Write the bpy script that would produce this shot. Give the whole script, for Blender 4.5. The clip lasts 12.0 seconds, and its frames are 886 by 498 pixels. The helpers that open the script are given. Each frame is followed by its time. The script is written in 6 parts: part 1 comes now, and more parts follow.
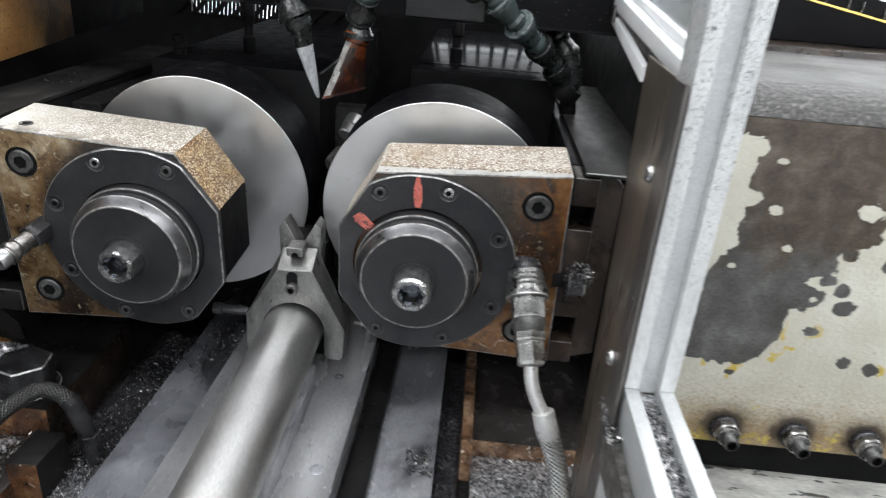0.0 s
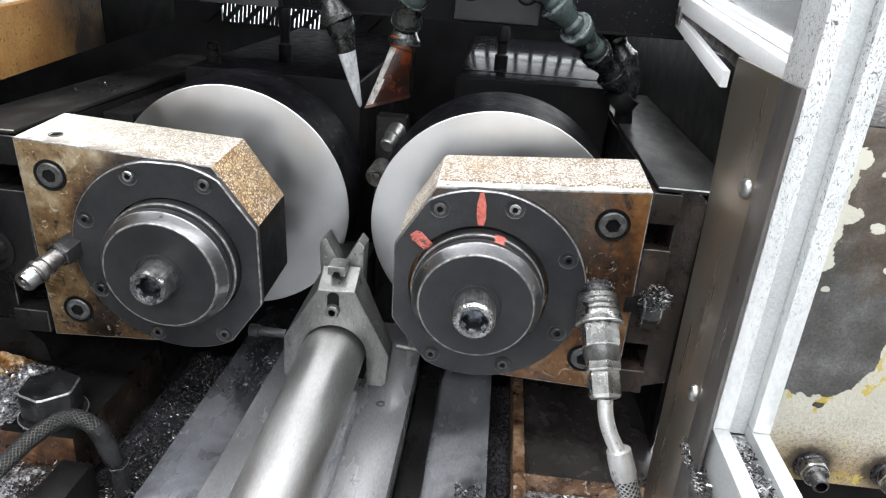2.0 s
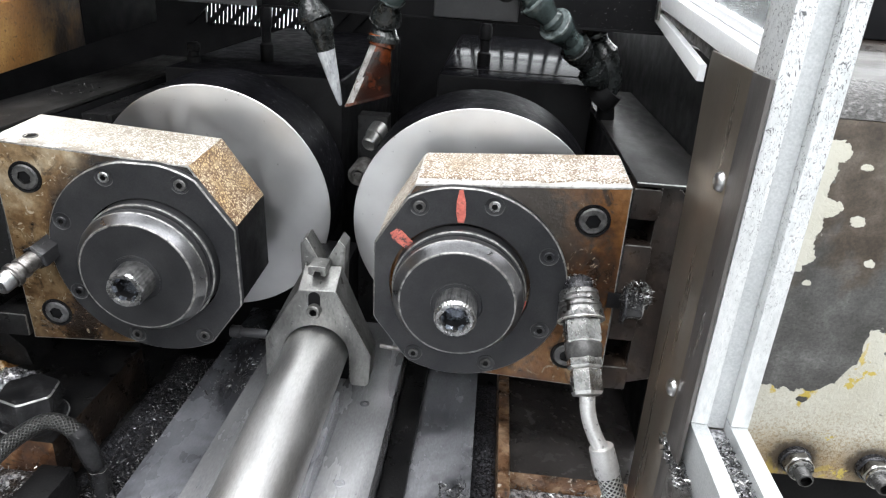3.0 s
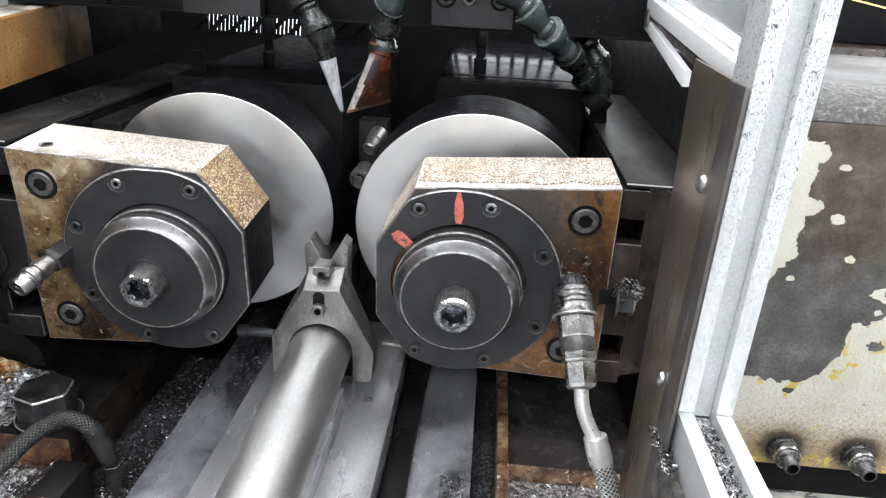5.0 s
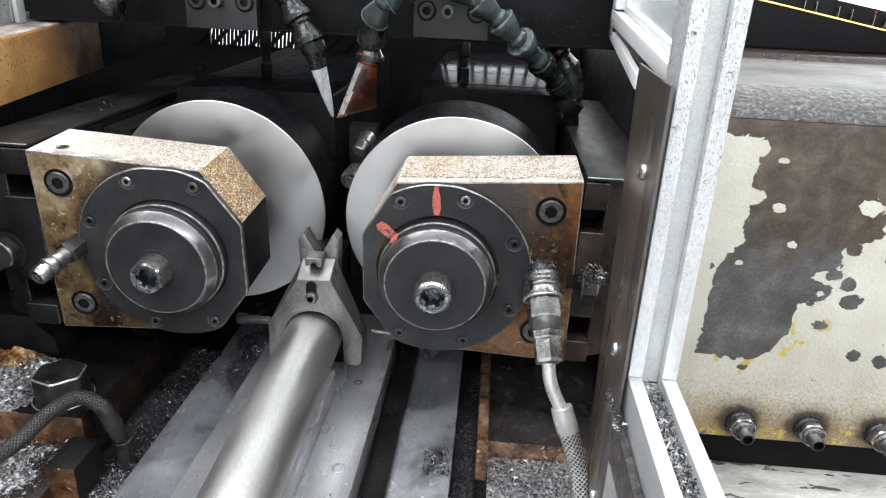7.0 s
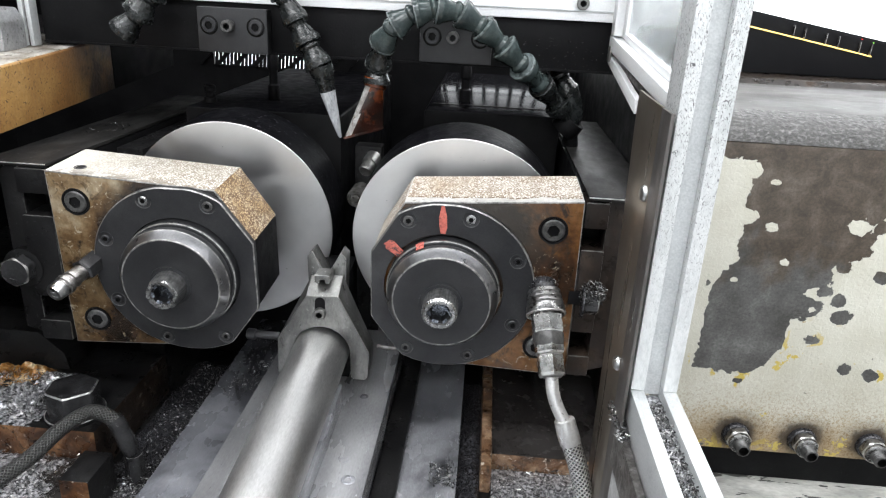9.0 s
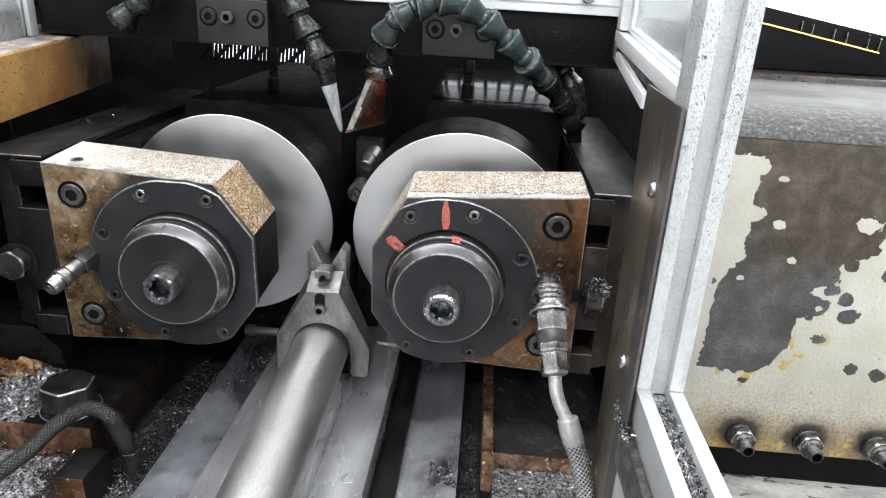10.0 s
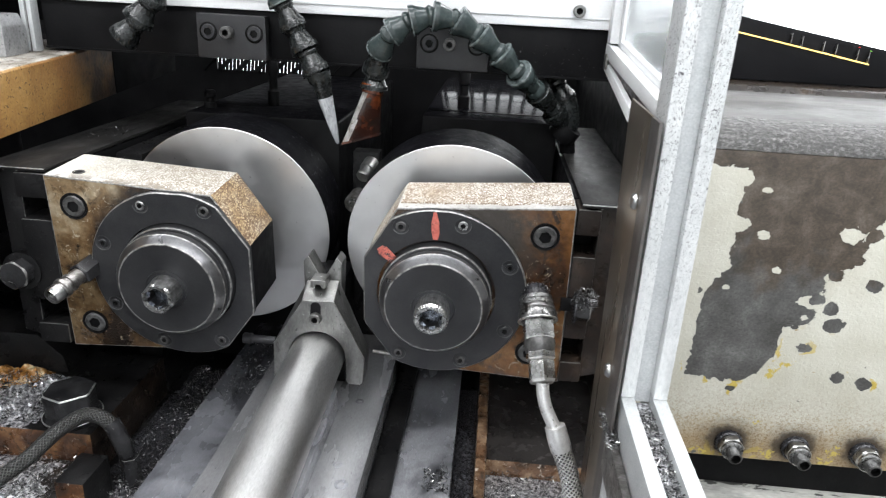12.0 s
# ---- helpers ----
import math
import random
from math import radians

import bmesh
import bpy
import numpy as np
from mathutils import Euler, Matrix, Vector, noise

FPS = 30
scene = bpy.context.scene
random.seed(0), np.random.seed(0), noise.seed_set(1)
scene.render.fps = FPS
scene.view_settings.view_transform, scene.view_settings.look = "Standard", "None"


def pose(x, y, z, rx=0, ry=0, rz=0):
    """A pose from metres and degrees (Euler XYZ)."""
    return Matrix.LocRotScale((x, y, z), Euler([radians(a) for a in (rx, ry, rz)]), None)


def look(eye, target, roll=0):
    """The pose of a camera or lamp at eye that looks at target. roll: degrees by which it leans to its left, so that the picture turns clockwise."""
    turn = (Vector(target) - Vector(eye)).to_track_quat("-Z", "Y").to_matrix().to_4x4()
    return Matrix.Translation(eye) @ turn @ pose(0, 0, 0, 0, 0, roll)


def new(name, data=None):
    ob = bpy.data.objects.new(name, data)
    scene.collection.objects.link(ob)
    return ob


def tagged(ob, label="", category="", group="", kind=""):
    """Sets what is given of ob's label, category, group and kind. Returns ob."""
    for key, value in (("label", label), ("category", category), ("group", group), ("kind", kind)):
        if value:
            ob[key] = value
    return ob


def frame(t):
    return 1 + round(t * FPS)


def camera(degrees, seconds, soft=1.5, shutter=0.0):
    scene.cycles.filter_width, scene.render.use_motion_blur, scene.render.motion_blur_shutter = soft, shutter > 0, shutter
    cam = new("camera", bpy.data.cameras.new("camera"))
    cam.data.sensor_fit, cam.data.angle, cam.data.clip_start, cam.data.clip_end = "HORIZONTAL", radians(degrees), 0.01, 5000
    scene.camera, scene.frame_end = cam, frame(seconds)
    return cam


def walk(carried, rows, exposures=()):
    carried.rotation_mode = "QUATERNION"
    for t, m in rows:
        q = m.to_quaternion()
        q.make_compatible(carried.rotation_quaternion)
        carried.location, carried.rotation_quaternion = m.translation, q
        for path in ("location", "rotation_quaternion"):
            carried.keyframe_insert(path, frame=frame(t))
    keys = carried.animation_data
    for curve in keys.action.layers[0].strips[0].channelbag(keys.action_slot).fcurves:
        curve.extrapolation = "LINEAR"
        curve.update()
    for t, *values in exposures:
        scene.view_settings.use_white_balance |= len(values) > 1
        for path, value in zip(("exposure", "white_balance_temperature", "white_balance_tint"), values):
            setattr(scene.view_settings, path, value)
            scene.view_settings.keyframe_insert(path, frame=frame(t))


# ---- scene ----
cam = camera(66.1, 12.0, 1.2, 0.5)
PATH = [
    (0, (0.0014, 0.0060, 0.3502), (-0.0606, 1.8287, -0.4706), 4.89),
    (0.5, (-0.0147, 0.0343, 0.3404), (-0.1120, 1.8580, -0.4748), 4.02),
    (1, (-0.0171, 0.0374, 0.3409), (-0.1122, 1.8688, -0.4573), 4.77),
    (1.5, (-0.0163, 0.0348, 0.3416), (-0.1294, 1.8651, -0.4569), 4.30),
    (2, (-0.0186, 0.0322, 0.3413), (-0.1381, 1.8635, -0.4537), 4.30),
    (2.5, (-0.0158, 0.0339, 0.3399), (-0.1294, 1.8646, -0.4575), 4.18),
    (3, (-0.0108, 0.0339, 0.3397), (-0.1164, 1.8675, -0.4519), 3.83),
    (4.8, (-0.0096, 0.0210, 0.3454), (-0.0961, 1.8605, -0.4347), 3.70),
    (5, (-0.0095, 0.0201, 0.3452), (-0.1153, 1.8551, -0.4434), 3.29),
    (5.5, (-0.0083, 0.0119, 0.3439), (-0.0994, 1.8486, -0.4423), 3.47),
    (6, (-0.0013, 0.0000, 0.3448), (-0.1146, 1.8385, -0.4345), 2.96),
    (6.5, (0.0059, -0.0064, 0.3466), (-0.0955, 1.8394, -0.4168), 3.02),
    (7, (0.0066, -0.0161, 0.3477), (-0.1112, 1.8320, -0.4077), 2.72),
    (9, (-0.0014, -0.0287, 0.3534), (-0.0984, 1.8377, -0.3587), 3.00),
    (9.5, (-0.0029, -0.0257, 0.3516), (-0.0890, 1.8406, -0.3622), 3.28),
    (10, (-0.0042, -0.0234, 0.3505), (-0.0948, 1.8403, -0.3695), 3.42),
    (10.5, (-0.0029, -0.0241, 0.3505), (-0.0924, 1.8394, -0.3701), 3.39),
    (11, (-0.0028, -0.0239, 0.3517), (-0.1067, 1.8408, -0.3639), 3.21),
    (11.5, (-0.0026, -0.0229, 0.3520), (-0.1104, 1.8426, -0.3609), 3.48),
    (12, (0.0057, -0.0294, 0.3554), (-0.1104, 1.8399, -0.3462), 3.12),
]
EXPOSURES = [(0, -0.05), (0.5, 0.28), (1.5, 0.46), (3.0, 0.44), (5.5, 0.44), (7.0, 0.32), (9.0, 0.23), (12.0, 0.23)]
walk(cam, [(t, look(eye, target, roll)) for t, eye, target, roll in PATH], EXPOSURES)

# ---- hall light and exposure ----
world = bpy.data.worlds.new("hall_air")
scene.world = world
world.use_nodes = True
world.node_tree.nodes["Background"].inputs[0].default_value = (0.75, 0.87, 1.0, 1)
world.node_tree.nodes["Background"].inputs[1].default_value = 0.25


def ceiling_lamp(x, y, z, sx, sy, watts):
    """The light of one row of ceiling luminaires."""
    lamp = bpy.data.lights.new("luminaire_light", "AREA")
    lamp.shape, lamp.size, lamp.size_y, lamp.energy = "RECTANGLE", sx, sy, watts
    lamp.color = (0.965, 0.975, 1.0)
    ob = new("luminaire_light", lamp)
    ob.matrix_world = pose(x, y, z)
    return ob


for y, watts in ((-2.6, 100), (-0.9, 100), (0.8, 84), (2.5, 74), (4.0, 62)):
    ceiling_lamp(0.35, y, 2.3, 5.0, 0.45, watts)


# ---- materials ----
def node(nt, kind, **values):
    n = nt.nodes.new("ShaderNode" + kind)
    for k, v in values.items():
        n.inputs[k].default_value = v
    return n


def ramp(nt, fac, stops):
    r = nt.nodes.new("ShaderNodeValToRGB")
    e = r.color_ramp.elements
    while len(e) < len(stops):
        e.new(0.5)
    for el, (p, c) in zip(e, stops):
        el.position, el.color = p, (*c, 1)
    nt.links.new(fac, r.inputs[0])
    return r.outputs[0]


def grey(v):
    return (v, v, v)


def noise_of(nt, vec, scale, detail=4.0, rough=0.55, distort=0.0):
    n = node(nt, "TexNoise", Scale=scale, Detail=detail, Roughness=rough, Distortion=distort)
    nt.links.new(vec, n.inputs["Vector"])
    return n.outputs["Fac"]


def mix(nt, fac, a, b, blend="MIX"):
    m = nt.nodes.new("ShaderNodeMix")
    m.data_type, m.blend_type = "RGBA", blend
    for sock, v in ((m.inputs[0], fac), (m.inputs[6], a), (m.inputs[7], b)):
        if isinstance(v, (int, float)):
            sock.default_value = v
        elif isinstance(v, tuple):
            sock.default_value = (*v, 1)
        else:
            nt.links.new(v, sock)
    return m.outputs[2]


def surface(name, stops, scale=60, metal=0.0, rough=(0.4, 0.6), bump=0.15, fine=900, stretch=(1, 1, 1), speck=None, wear=None, spec=0.5, mask=None, wear_mask=None, halo=None, crackle=None):
    """A weathered surface: a coarse mottle of colours, fine grain in relief and gloss, optional specks and worn patches."""
    m = bpy.data.materials.new(name)
    m.use_nodes = True
    nt = m.node_tree
    b = nt.nodes["Principled BSDF"]
    tc = nt.nodes.new("ShaderNodeTexCoord")
    mp = node(nt, "Mapping", Scale=stretch)
    nt.links.new(tc.outputs["Object"], mp.inputs[0])
    vec = mp.outputs[0]
    col = ramp(nt, noise_of(nt, vec, scale, 6, 0.6, 0.3), stops)
    grain = noise_of(nt, vec, fine, 3, 0.6)
    col = mix(nt, 0.35, col, ramp(nt, grain, [(0.3, grey(0.25)), (0.7, grey(0.75))]), "OVERLAY")
    for extra in (speck, wear):
        if extra:
            s, lo, hi, c, dist = extra
            amount = ramp(nt, noise_of(nt, vec, s, 4, 0.65, dist), [(lo, grey(0)), (hi, grey(1))])
            bound = mask if extra is speck else wear_mask
            if bound:
                axis, m0, m1 = bound
                sep = nt.nodes.new("ShaderNodeSeparateXYZ")
                nt.links.new(tc.outputs["Object"], sep.inputs[0])
                span = node(nt, "MapRange")
                span.inputs[1].default_value, span.inputs[2].default_value = m0, m1
                nt.links.new(sep.outputs[axis], span.inputs[0])
                amount = mix(nt, 1.0, amount, span.outputs[0], "MULTIPLY")
            col = mix(nt, amount, col, c)
    height = grain
    if crackle:
        # a worm-like net of dirty cracks, broken up here and there
        cells, lo, hi, c = crackle
        warp = nt.nodes.new("ShaderNodeVectorMath")
        warp.operation = "MULTIPLY_ADD"
        warp.inputs[1].default_value = (1.3 / cells,) * 3
        puff = node(nt, "TexNoise", Scale=cells * 0.9, Detail=3.0)
        nt.links.new(vec, puff.inputs["Vector"])
        nt.links.new(puff.outputs["Color"], warp.inputs[0])
        nt.links.new(vec, warp.inputs[2])
        net = node(nt, "TexVoronoi", Scale=cells)
        net.feature = "DISTANCE_TO_EDGE"
        nt.links.new(warp.outputs[0], net.inputs["Vector"])
        line = ramp(nt, net.outputs["Distance"], [(lo, grey(1)), (hi, grey(0))])
        height = mix(nt, 0.7, grain, net.outputs["Distance"])
        broken = ramp(nt, noise_of(nt, vec, cells * 0.3, 4, 0.6), [(0.3, grey(0.45)), (0.5, grey(1))])
        amount = mix(nt, 1.0, line, broken, "MULTIPLY")
        if mask:
            fade = node(nt, "MapRange")
            fade.inputs[1].default_value, fade.inputs[2].default_value, fade.inputs[3].default_value = mask[1], mask[2], 0.3
            parts = nt.nodes.new("ShaderNodeSeparateXYZ")
            nt.links.new(tc.outputs["Object"], parts.inputs[0])
            nt.links.new(parts.outputs[mask[0]], fade.inputs[0])
            amount = mix(nt, 1.0, amount, fade.outputs[0], "MULTIPLY")
        col = mix(nt, amount, col, c)
    if halo:
        # a ragged oil stain round a point in x, z
        hx, hz, r0, r1, c = halo
        flat = nt.nodes.new("ShaderNodeVectorMath")
        flat.operation = "MULTIPLY"
        flat.inputs[1].default_value = (1, 0, 1)
        nt.links.new(tc.outputs["Object"], flat.inputs[0])
        d = nt.nodes.new("ShaderNodeVectorMath")
        d.operation = "DISTANCE"
        d.inputs[1].default_value = (hx, 0, hz)
        nt.links.new(flat.outputs[0], d.inputs[0])
        edge = nt.nodes.new("ShaderNodeMath")
        edge.operation = "MULTIPLY_ADD"
        edge.inputs[1].default_value = 0.03
        nt.links.new(noise_of(nt, tc.outputs["Object"], 70, 5, 0.65, 0.6), edge.inputs[0])
        nt.links.new(d.outputs["Value"], edge.inputs[2])
        span = node(nt, "MapRange")
        span.inputs[1].default_value, span.inputs[2].default_value = r1 + 0.015, r0 + 0.015
        nt.links.new(edge.outputs[0], span.inputs[0])
        col = mix(nt, span.outputs[0], col, c)
    nt.links.new(col, b.inputs["Base Color"])
    b.inputs["Metallic"].default_value = metal
    b.inputs["Specular IOR Level"].default_value = spec
    rr = ramp(nt, noise_of(nt, vec, scale * 2.3, 5, 0.6), [(0.3, grey(rough[0])), (0.7, grey(rough[1]))])
    nt.links.new(rr, b.inputs["Roughness"])
    if bump:
        bp = node(nt, "Bump", Strength=bump, Distance=0.0006)
        nt.links.new(height, bp.inputs["Height"])
        nt.links.new(bp.outputs[0], b.inputs["Normal"])
    return m


M = {}
M["black_oxide"] = surface("black_oxide", [(0.3, (0.022, 0.023, 0.026)), (0.7, (0.05, 0.05, 0.052))], 40, 0.5, (0.3, 0.46), 0.06, 1500)
M["black_oil"] = surface("black_oily_steel", [(0.3, (0.004, 0.004, 0.0045)), (0.7, (0.014, 0.0138, 0.0138))], 35, 0.0, (0.2, 0.5), 0.3, 600, speck=(600, 0.66, 0.72, (0.1, 0.1, 0.105), 0.4), spec=0.16)
M["black_matt"] = surface("black_matt_steel", [(0.3, (0.0025, 0.0025, 0.003)), (0.7, (0.009, 0.009, 0.0095))], 30, 0.0, (0.4, 0.62), 0.2, 700, speck=(500, 0.7, 0.76, (0.06, 0.06, 0.06), 0.4), spec=0.1)
M["steel"] = surface("machined_steel", [(0.3, (0.2, 0.2, 0.195)), (0.55, (0.31, 0.31, 0.3)), (0.75, (0.42, 0.42, 0.41))], 60, 0.9, (0.28, 0.45), 0.1, 1000, speck=(240, 0.64, 0.72, (0.12, 0.12, 0.115), 0.6))
M["bright_steel"] = surface("bright_turned_steel", [(0.3, (0.42, 0.42, 0.42)), (0.7, (0.5, 0.5, 0.5))], 60, 1.0, (0.26, 0.32), 0.04, 1600)
M["dirty_steel"] = surface("greasy_steel", [(0.3, (0.07, 0.065, 0.06)), (0.5, (0.22, 0.21, 0.2)), (0.7, (0.42, 0.41, 0.4))], 160, 0.85, (0.25, 0.5), 0.3, 900)
M["bed_steel"] = surface("oiled_bed_steel", [(0.25, (0.16, 0.161, 0.168)), (0.5, (0.31, 0.312, 0.322)), (0.75, (0.46, 0.463, 0.473))], 18, 0.5, (0.14, 0.34), 0.1, 1000, stretch=(1, 0.3, 1), speck=(420, 0.66, 0.72, (0.03, 0.03, 0.03), 0.4), wear=(130, 0.64, 0.7, (0.5, 0.5, 0.51), 1.2))
M["bed_dark"] = surface("oil_dark_bed_steel", [(0.3, (0.16, 0.163, 0.18)), (0.5, (0.32, 0.326, 0.35)), (0.72, (0.5, 0.506, 0.53))], 26, 0.45, (0.13, 0.34), 0.15, 900, stretch=(1, 0.4, 1), speck=(300, 0.64, 0.7, (0.55, 0.55, 0.57), 0.8), wear=(14, 0.52, 0.64, (0.09, 0.092, 0.1), 0.8))
M["bed_blue"] = surface("blue_oil_filmed_bed_steel", [(0.3, (0.07, 0.073, 0.084)), (0.5, (0.14, 0.145, 0.162)), (0.72, (0.26, 0.266, 0.288))], 20, 0.45, (0.16, 0.36), 0.15, 900, stretch=(1, 0.5, 1), speck=(300, 0.68, 0.74, (0.5, 0.5, 0.52), 0.8), wear=(15, 0.5, 0.64, (0.05, 0.052, 0.058), 0.8))
M["bar_steel"] = surface("drawn_bar_steel", [(0.3, (0.5, 0.5, 0.497)), (0.7, (0.63, 0.628, 0.62))], 40, 1.0, (0.36, 0.48), 0.05, 1200, stretch=(1, 0.25, 1), speck=(200, 0.66, 0.78, (0.48, 0.48, 0.47), 0.3), wear=(34, 0.52, 0.75, (0.6, 0.6, 0.6), 0.5))
M["cream_worn"] = surface("worn_cream_crackle_paint", [(0.3, (0.46, 0.42, 0.34)), (0.43, (0.57, 0.553, 0.5)), (0.6, (0.66, 0.65, 0.62))], 22, 0.0, (0.35, 0.6), 1.0, 700, speck=(640, 0.54, 0.6, (0.2, 0.17, 0.13), 1.4), wear=(60, 0.5, 0.54, (0.14, 0.13, 0.12), 1.2), wear_mask=(1, -0.009, -0.0185), mask=(0, -0.075, -0.015), crackle=(560, 0.09, 0.22, (0.2, 0.165, 0.12)))
M["cream_soaked"] = surface("oil_soaked_cream_paint", [(0.3, (0.3, 0.19, 0.09)), (0.38, (0.48, 0.41, 0.315)), (0.5, (0.66, 0.64, 0.59))], 24, 0.0, (0.3, 0.55), 1.0, 700, crackle=(540, 0.09, 0.25, (0.17, 0.115, 0.068)))
M["primer_grey"] = surface("bare_grey_primer", [(0.3, (0.3, 0.29, 0.27)), (0.7, (0.45, 0.44, 0.42))], 40, 0.0, (0.3, 0.5), 0.3, 500, speck=(130, 0.6, 0.68, (0.12, 0.1, 0.08), 0.9))
M["cream_crackle"] = surface("crackled_brown_cream_paint", [(0.3, (0.36, 0.2, 0.07)), (0.48, (0.56, 0.42, 0.23)), (0.66, (0.68, 0.61, 0.48))], 34, 0.0, (0.3, 0.55), 1.0, 700, crackle=(600, 0.11, 0.27, (0.11, 0.056, 0.022)))
M["stain_fixed"] = surface("tan_and_black_oil_stained_steel", [(0.34, (0.012, 0.008, 0.006)), (0.42, (0.04, 0.023, 0.012)), (0.5, (0.115, 0.068, 0.03)), (0.58, (0.2, 0.14, 0.075)), (0.7, (0.36, 0.3, 0.21))], 26, 0.2, (0.1, 0.32), 0.7, 300, speck=(60, 0.55, 0.66, (0.022, 0.015, 0.01), 0.9), wear=(190, 0.6, 0.66, (0.34, 0.29, 0.21), 1.4), halo=(0.008, 0.062, 0.052, 0.066, (0.016, 0.0145, 0.0135)))
M["stain_sliding"] = surface("wet_brown_oil_stained_steel", [(0.34, (0.012, 0.008, 0.006)), (0.43, (0.05, 0.022, 0.009)), (0.52, (0.12, 0.052, 0.016)), (0.62, (0.19, 0.095, 0.035)), (0.72, (0.36, 0.27, 0.17))], 22, 0.25, (0.08, 0.28), 0.7, 300, speck=(80, 0.54, 0.66, (0.03, 0.022, 0.017), 1.0), wear=(120, 0.61, 0.66, (0.32, 0.27, 0.2), 1.6), halo=(0.012, 0.094, 0.032, 0.056, (0.035, 0.029, 0.024)))
M["rust"] = surface("rusty_cast_iron", [(0.35, (0.014, 0.009, 0.007)), (0.5, (0.075, 0.033, 0.015)), (0.7, (0.23, 0.12, 0.055))], 60, 0.1, (0.18, 0.45), 0.6, 420, speck=(110, 0.55, 0.65, (0.012, 0.01, 0.009), 1.2), wear=(200, 0.63, 0.7, (0.5, 0.43, 0.36), 1.0))
# tan paint with stains, darkening to near-black towards the rear
M["tan_paint"] = surface("stained_tan_paint", [(0.3, (0.12, 0.05, 0.015)), (0.46, (0.27, 0.13, 0.038)), (0.6, (0.41, 0.235, 0.08)), (0.75, (0.5, 0.35, 0.17))], 16, 0.0, (0.3, 0.5), 0.5, 420, stretch=(1, 1, 0.85), speck=(420, 0.58, 0.64, (0.1, 0.052, 0.02), 0.8), wear=(26, 0.1, 0.5, (0.012, 0.0075, 0.005), 0.6), wear_mask=(1, 0.022, 0.055))
M["aluminium"] = surface("anodised_aluminium", [(0.3, (0.5, 0.52, 0.525)), (0.7, (0.62, 0.635, 0.64))], 40, 0.35, (0.35, 0.5), 0.06, 1200)
M["alu_chips"] = surface("aluminium_with_stuck_chips", [(0.3, (0.58, 0.6, 0.6)), (0.7, (0.72, 0.73, 0.73))], 40, 0.2, (0.35, 0.5), 0.5, 420, stretch=(1.6, 1, 0.8), speck=(380, 0.565, 0.62, (0.12, 0.12, 0.125), 3.0), mask=(2, 0.02, 0.13))
M["chips"] = surface("oily_metal_chips", [(0.36, (0.07, 0.07, 0.077)), (0.48, (0.34, 0.34, 0.355)), (0.6, (0.82, 0.82, 0.84))], 420, 0.5, (0.06, 0.22), 0.9, 700)
# brown-grey tones drawn out into soft upright bands
M["guard"] = surface("brown_banded_stainless_sheet", [(0.28, (0.16, 0.132, 0.104)), (0.5, (0.205, 0.176, 0.145)), (0.75, (0.27, 0.242, 0.208))], 7, 0.7, (0.24, 0.34), 0.02, 2600, stretch=(1, 1.5, 0.12), speck=(420, 0.74, 0.79, (0.55, 0.52, 0.48), 0.5))
M["guard_edge"] = surface("dark_stainless_strip", [(0.3, (0.07, 0.064, 0.06)), (0.7, (0.13, 0.12, 0.115))], 30, 0.4, (0.25, 0.4), 0.1, 900, stretch=(1, 1, 0.2), speck=(360, 0.66, 0.72, (0.5, 0.5, 0.5), 0.6))
M["hose_green"] = surface("grey_green_plastic", [(0.3, (0.022, 0.031, 0.031)), (0.7, (0.052, 0.068, 0.067))], 90, 0.0, (0.08, 0.22), 0.1, 900, speck=(90, 0.58, 0.72, (0.008, 0.011, 0.011), 0.6), wear=(330, 0.7, 0.76, (0.25, 0.28, 0.28), 0.6))
M["hose_dark"] = surface("near_black_plastic", [(0.3, (0.005, 0.0055, 0.0055)), (0.7, (0.018, 0.021, 0.021))], 120, 0.0, (0.15, 0.38), 0.2, 900, speck=(240, 0.67, 0.75, (0.22, 0.24, 0.24), 0.6))
M["nozzle_grey"] = surface("pale_grey_plastic_nozzle", [(0.3, (0.24, 0.25, 0.26)), (0.7, (0.48, 0.495, 0.51))], 150, 0.0, (0.18, 0.35), 0.2, 900, stretch=(1, 1, 0.4), speck=(240, 0.58, 0.68, (0.1, 0.1, 0.105), 0.5))
M["nozzle_orange"] = surface("dirty_orange_plastic_nozzle", [(0.35, (0.06, 0.016, 0.006)), (0.58, (0.24, 0.055, 0.012)), (0.78, (0.42, 0.12, 0.03))], 90, 0.0, (0.14, 0.3), 0.2, 900, speck=(120, 0.5, 0.64, (0.03, 0.016, 0.012), 0.6))
M["red_paint"] = surface("worn_red_marker_paint", [(0.3, (0.36, 0.08, 0.06)), (0.7, (0.62, 0.17, 0.13))], 250, 0.0, (0.4, 0.6), 0.2, 900, speck=(600, 0.6, 0.68, (0.05, 0.04, 0.04), 0.6))
M["red_worn"] = surface("rubbed_red_marker_paint", [(0.3, (0.36, 0.08, 0.06)), (0.7, (0.62, 0.17, 0.13))], 250, 0.0, (0.4, 0.6), 0.2, 900, speck=(700, 0.52, 0.6, (0.05, 0.04, 0.04), 0.8))
M["grey_cast"] = surface("grey_painted_casting", [(0.3, (0.3, 0.31, 0.31)), (0.7, (0.46, 0.47, 0.47))], 60, 0.0, (0.35, 0.55), 0.25, 500)
M["hall_wall"] = surface("white_hall_wall", [(0.3, (0.68, 0.69, 0.7)), (0.7, (0.78, 0.79, 0.79))], 1.2, 0.0, (0.6, 0.8), 0.1, 60)
M["hall_floor"] = surface("grey_hall_floor", [(0.3, (0.16, 0.17, 0.17)), (0.7, (0.26, 0.27, 0.27))], 2, 0.0, (0.4, 0.6), 0.1, 60)
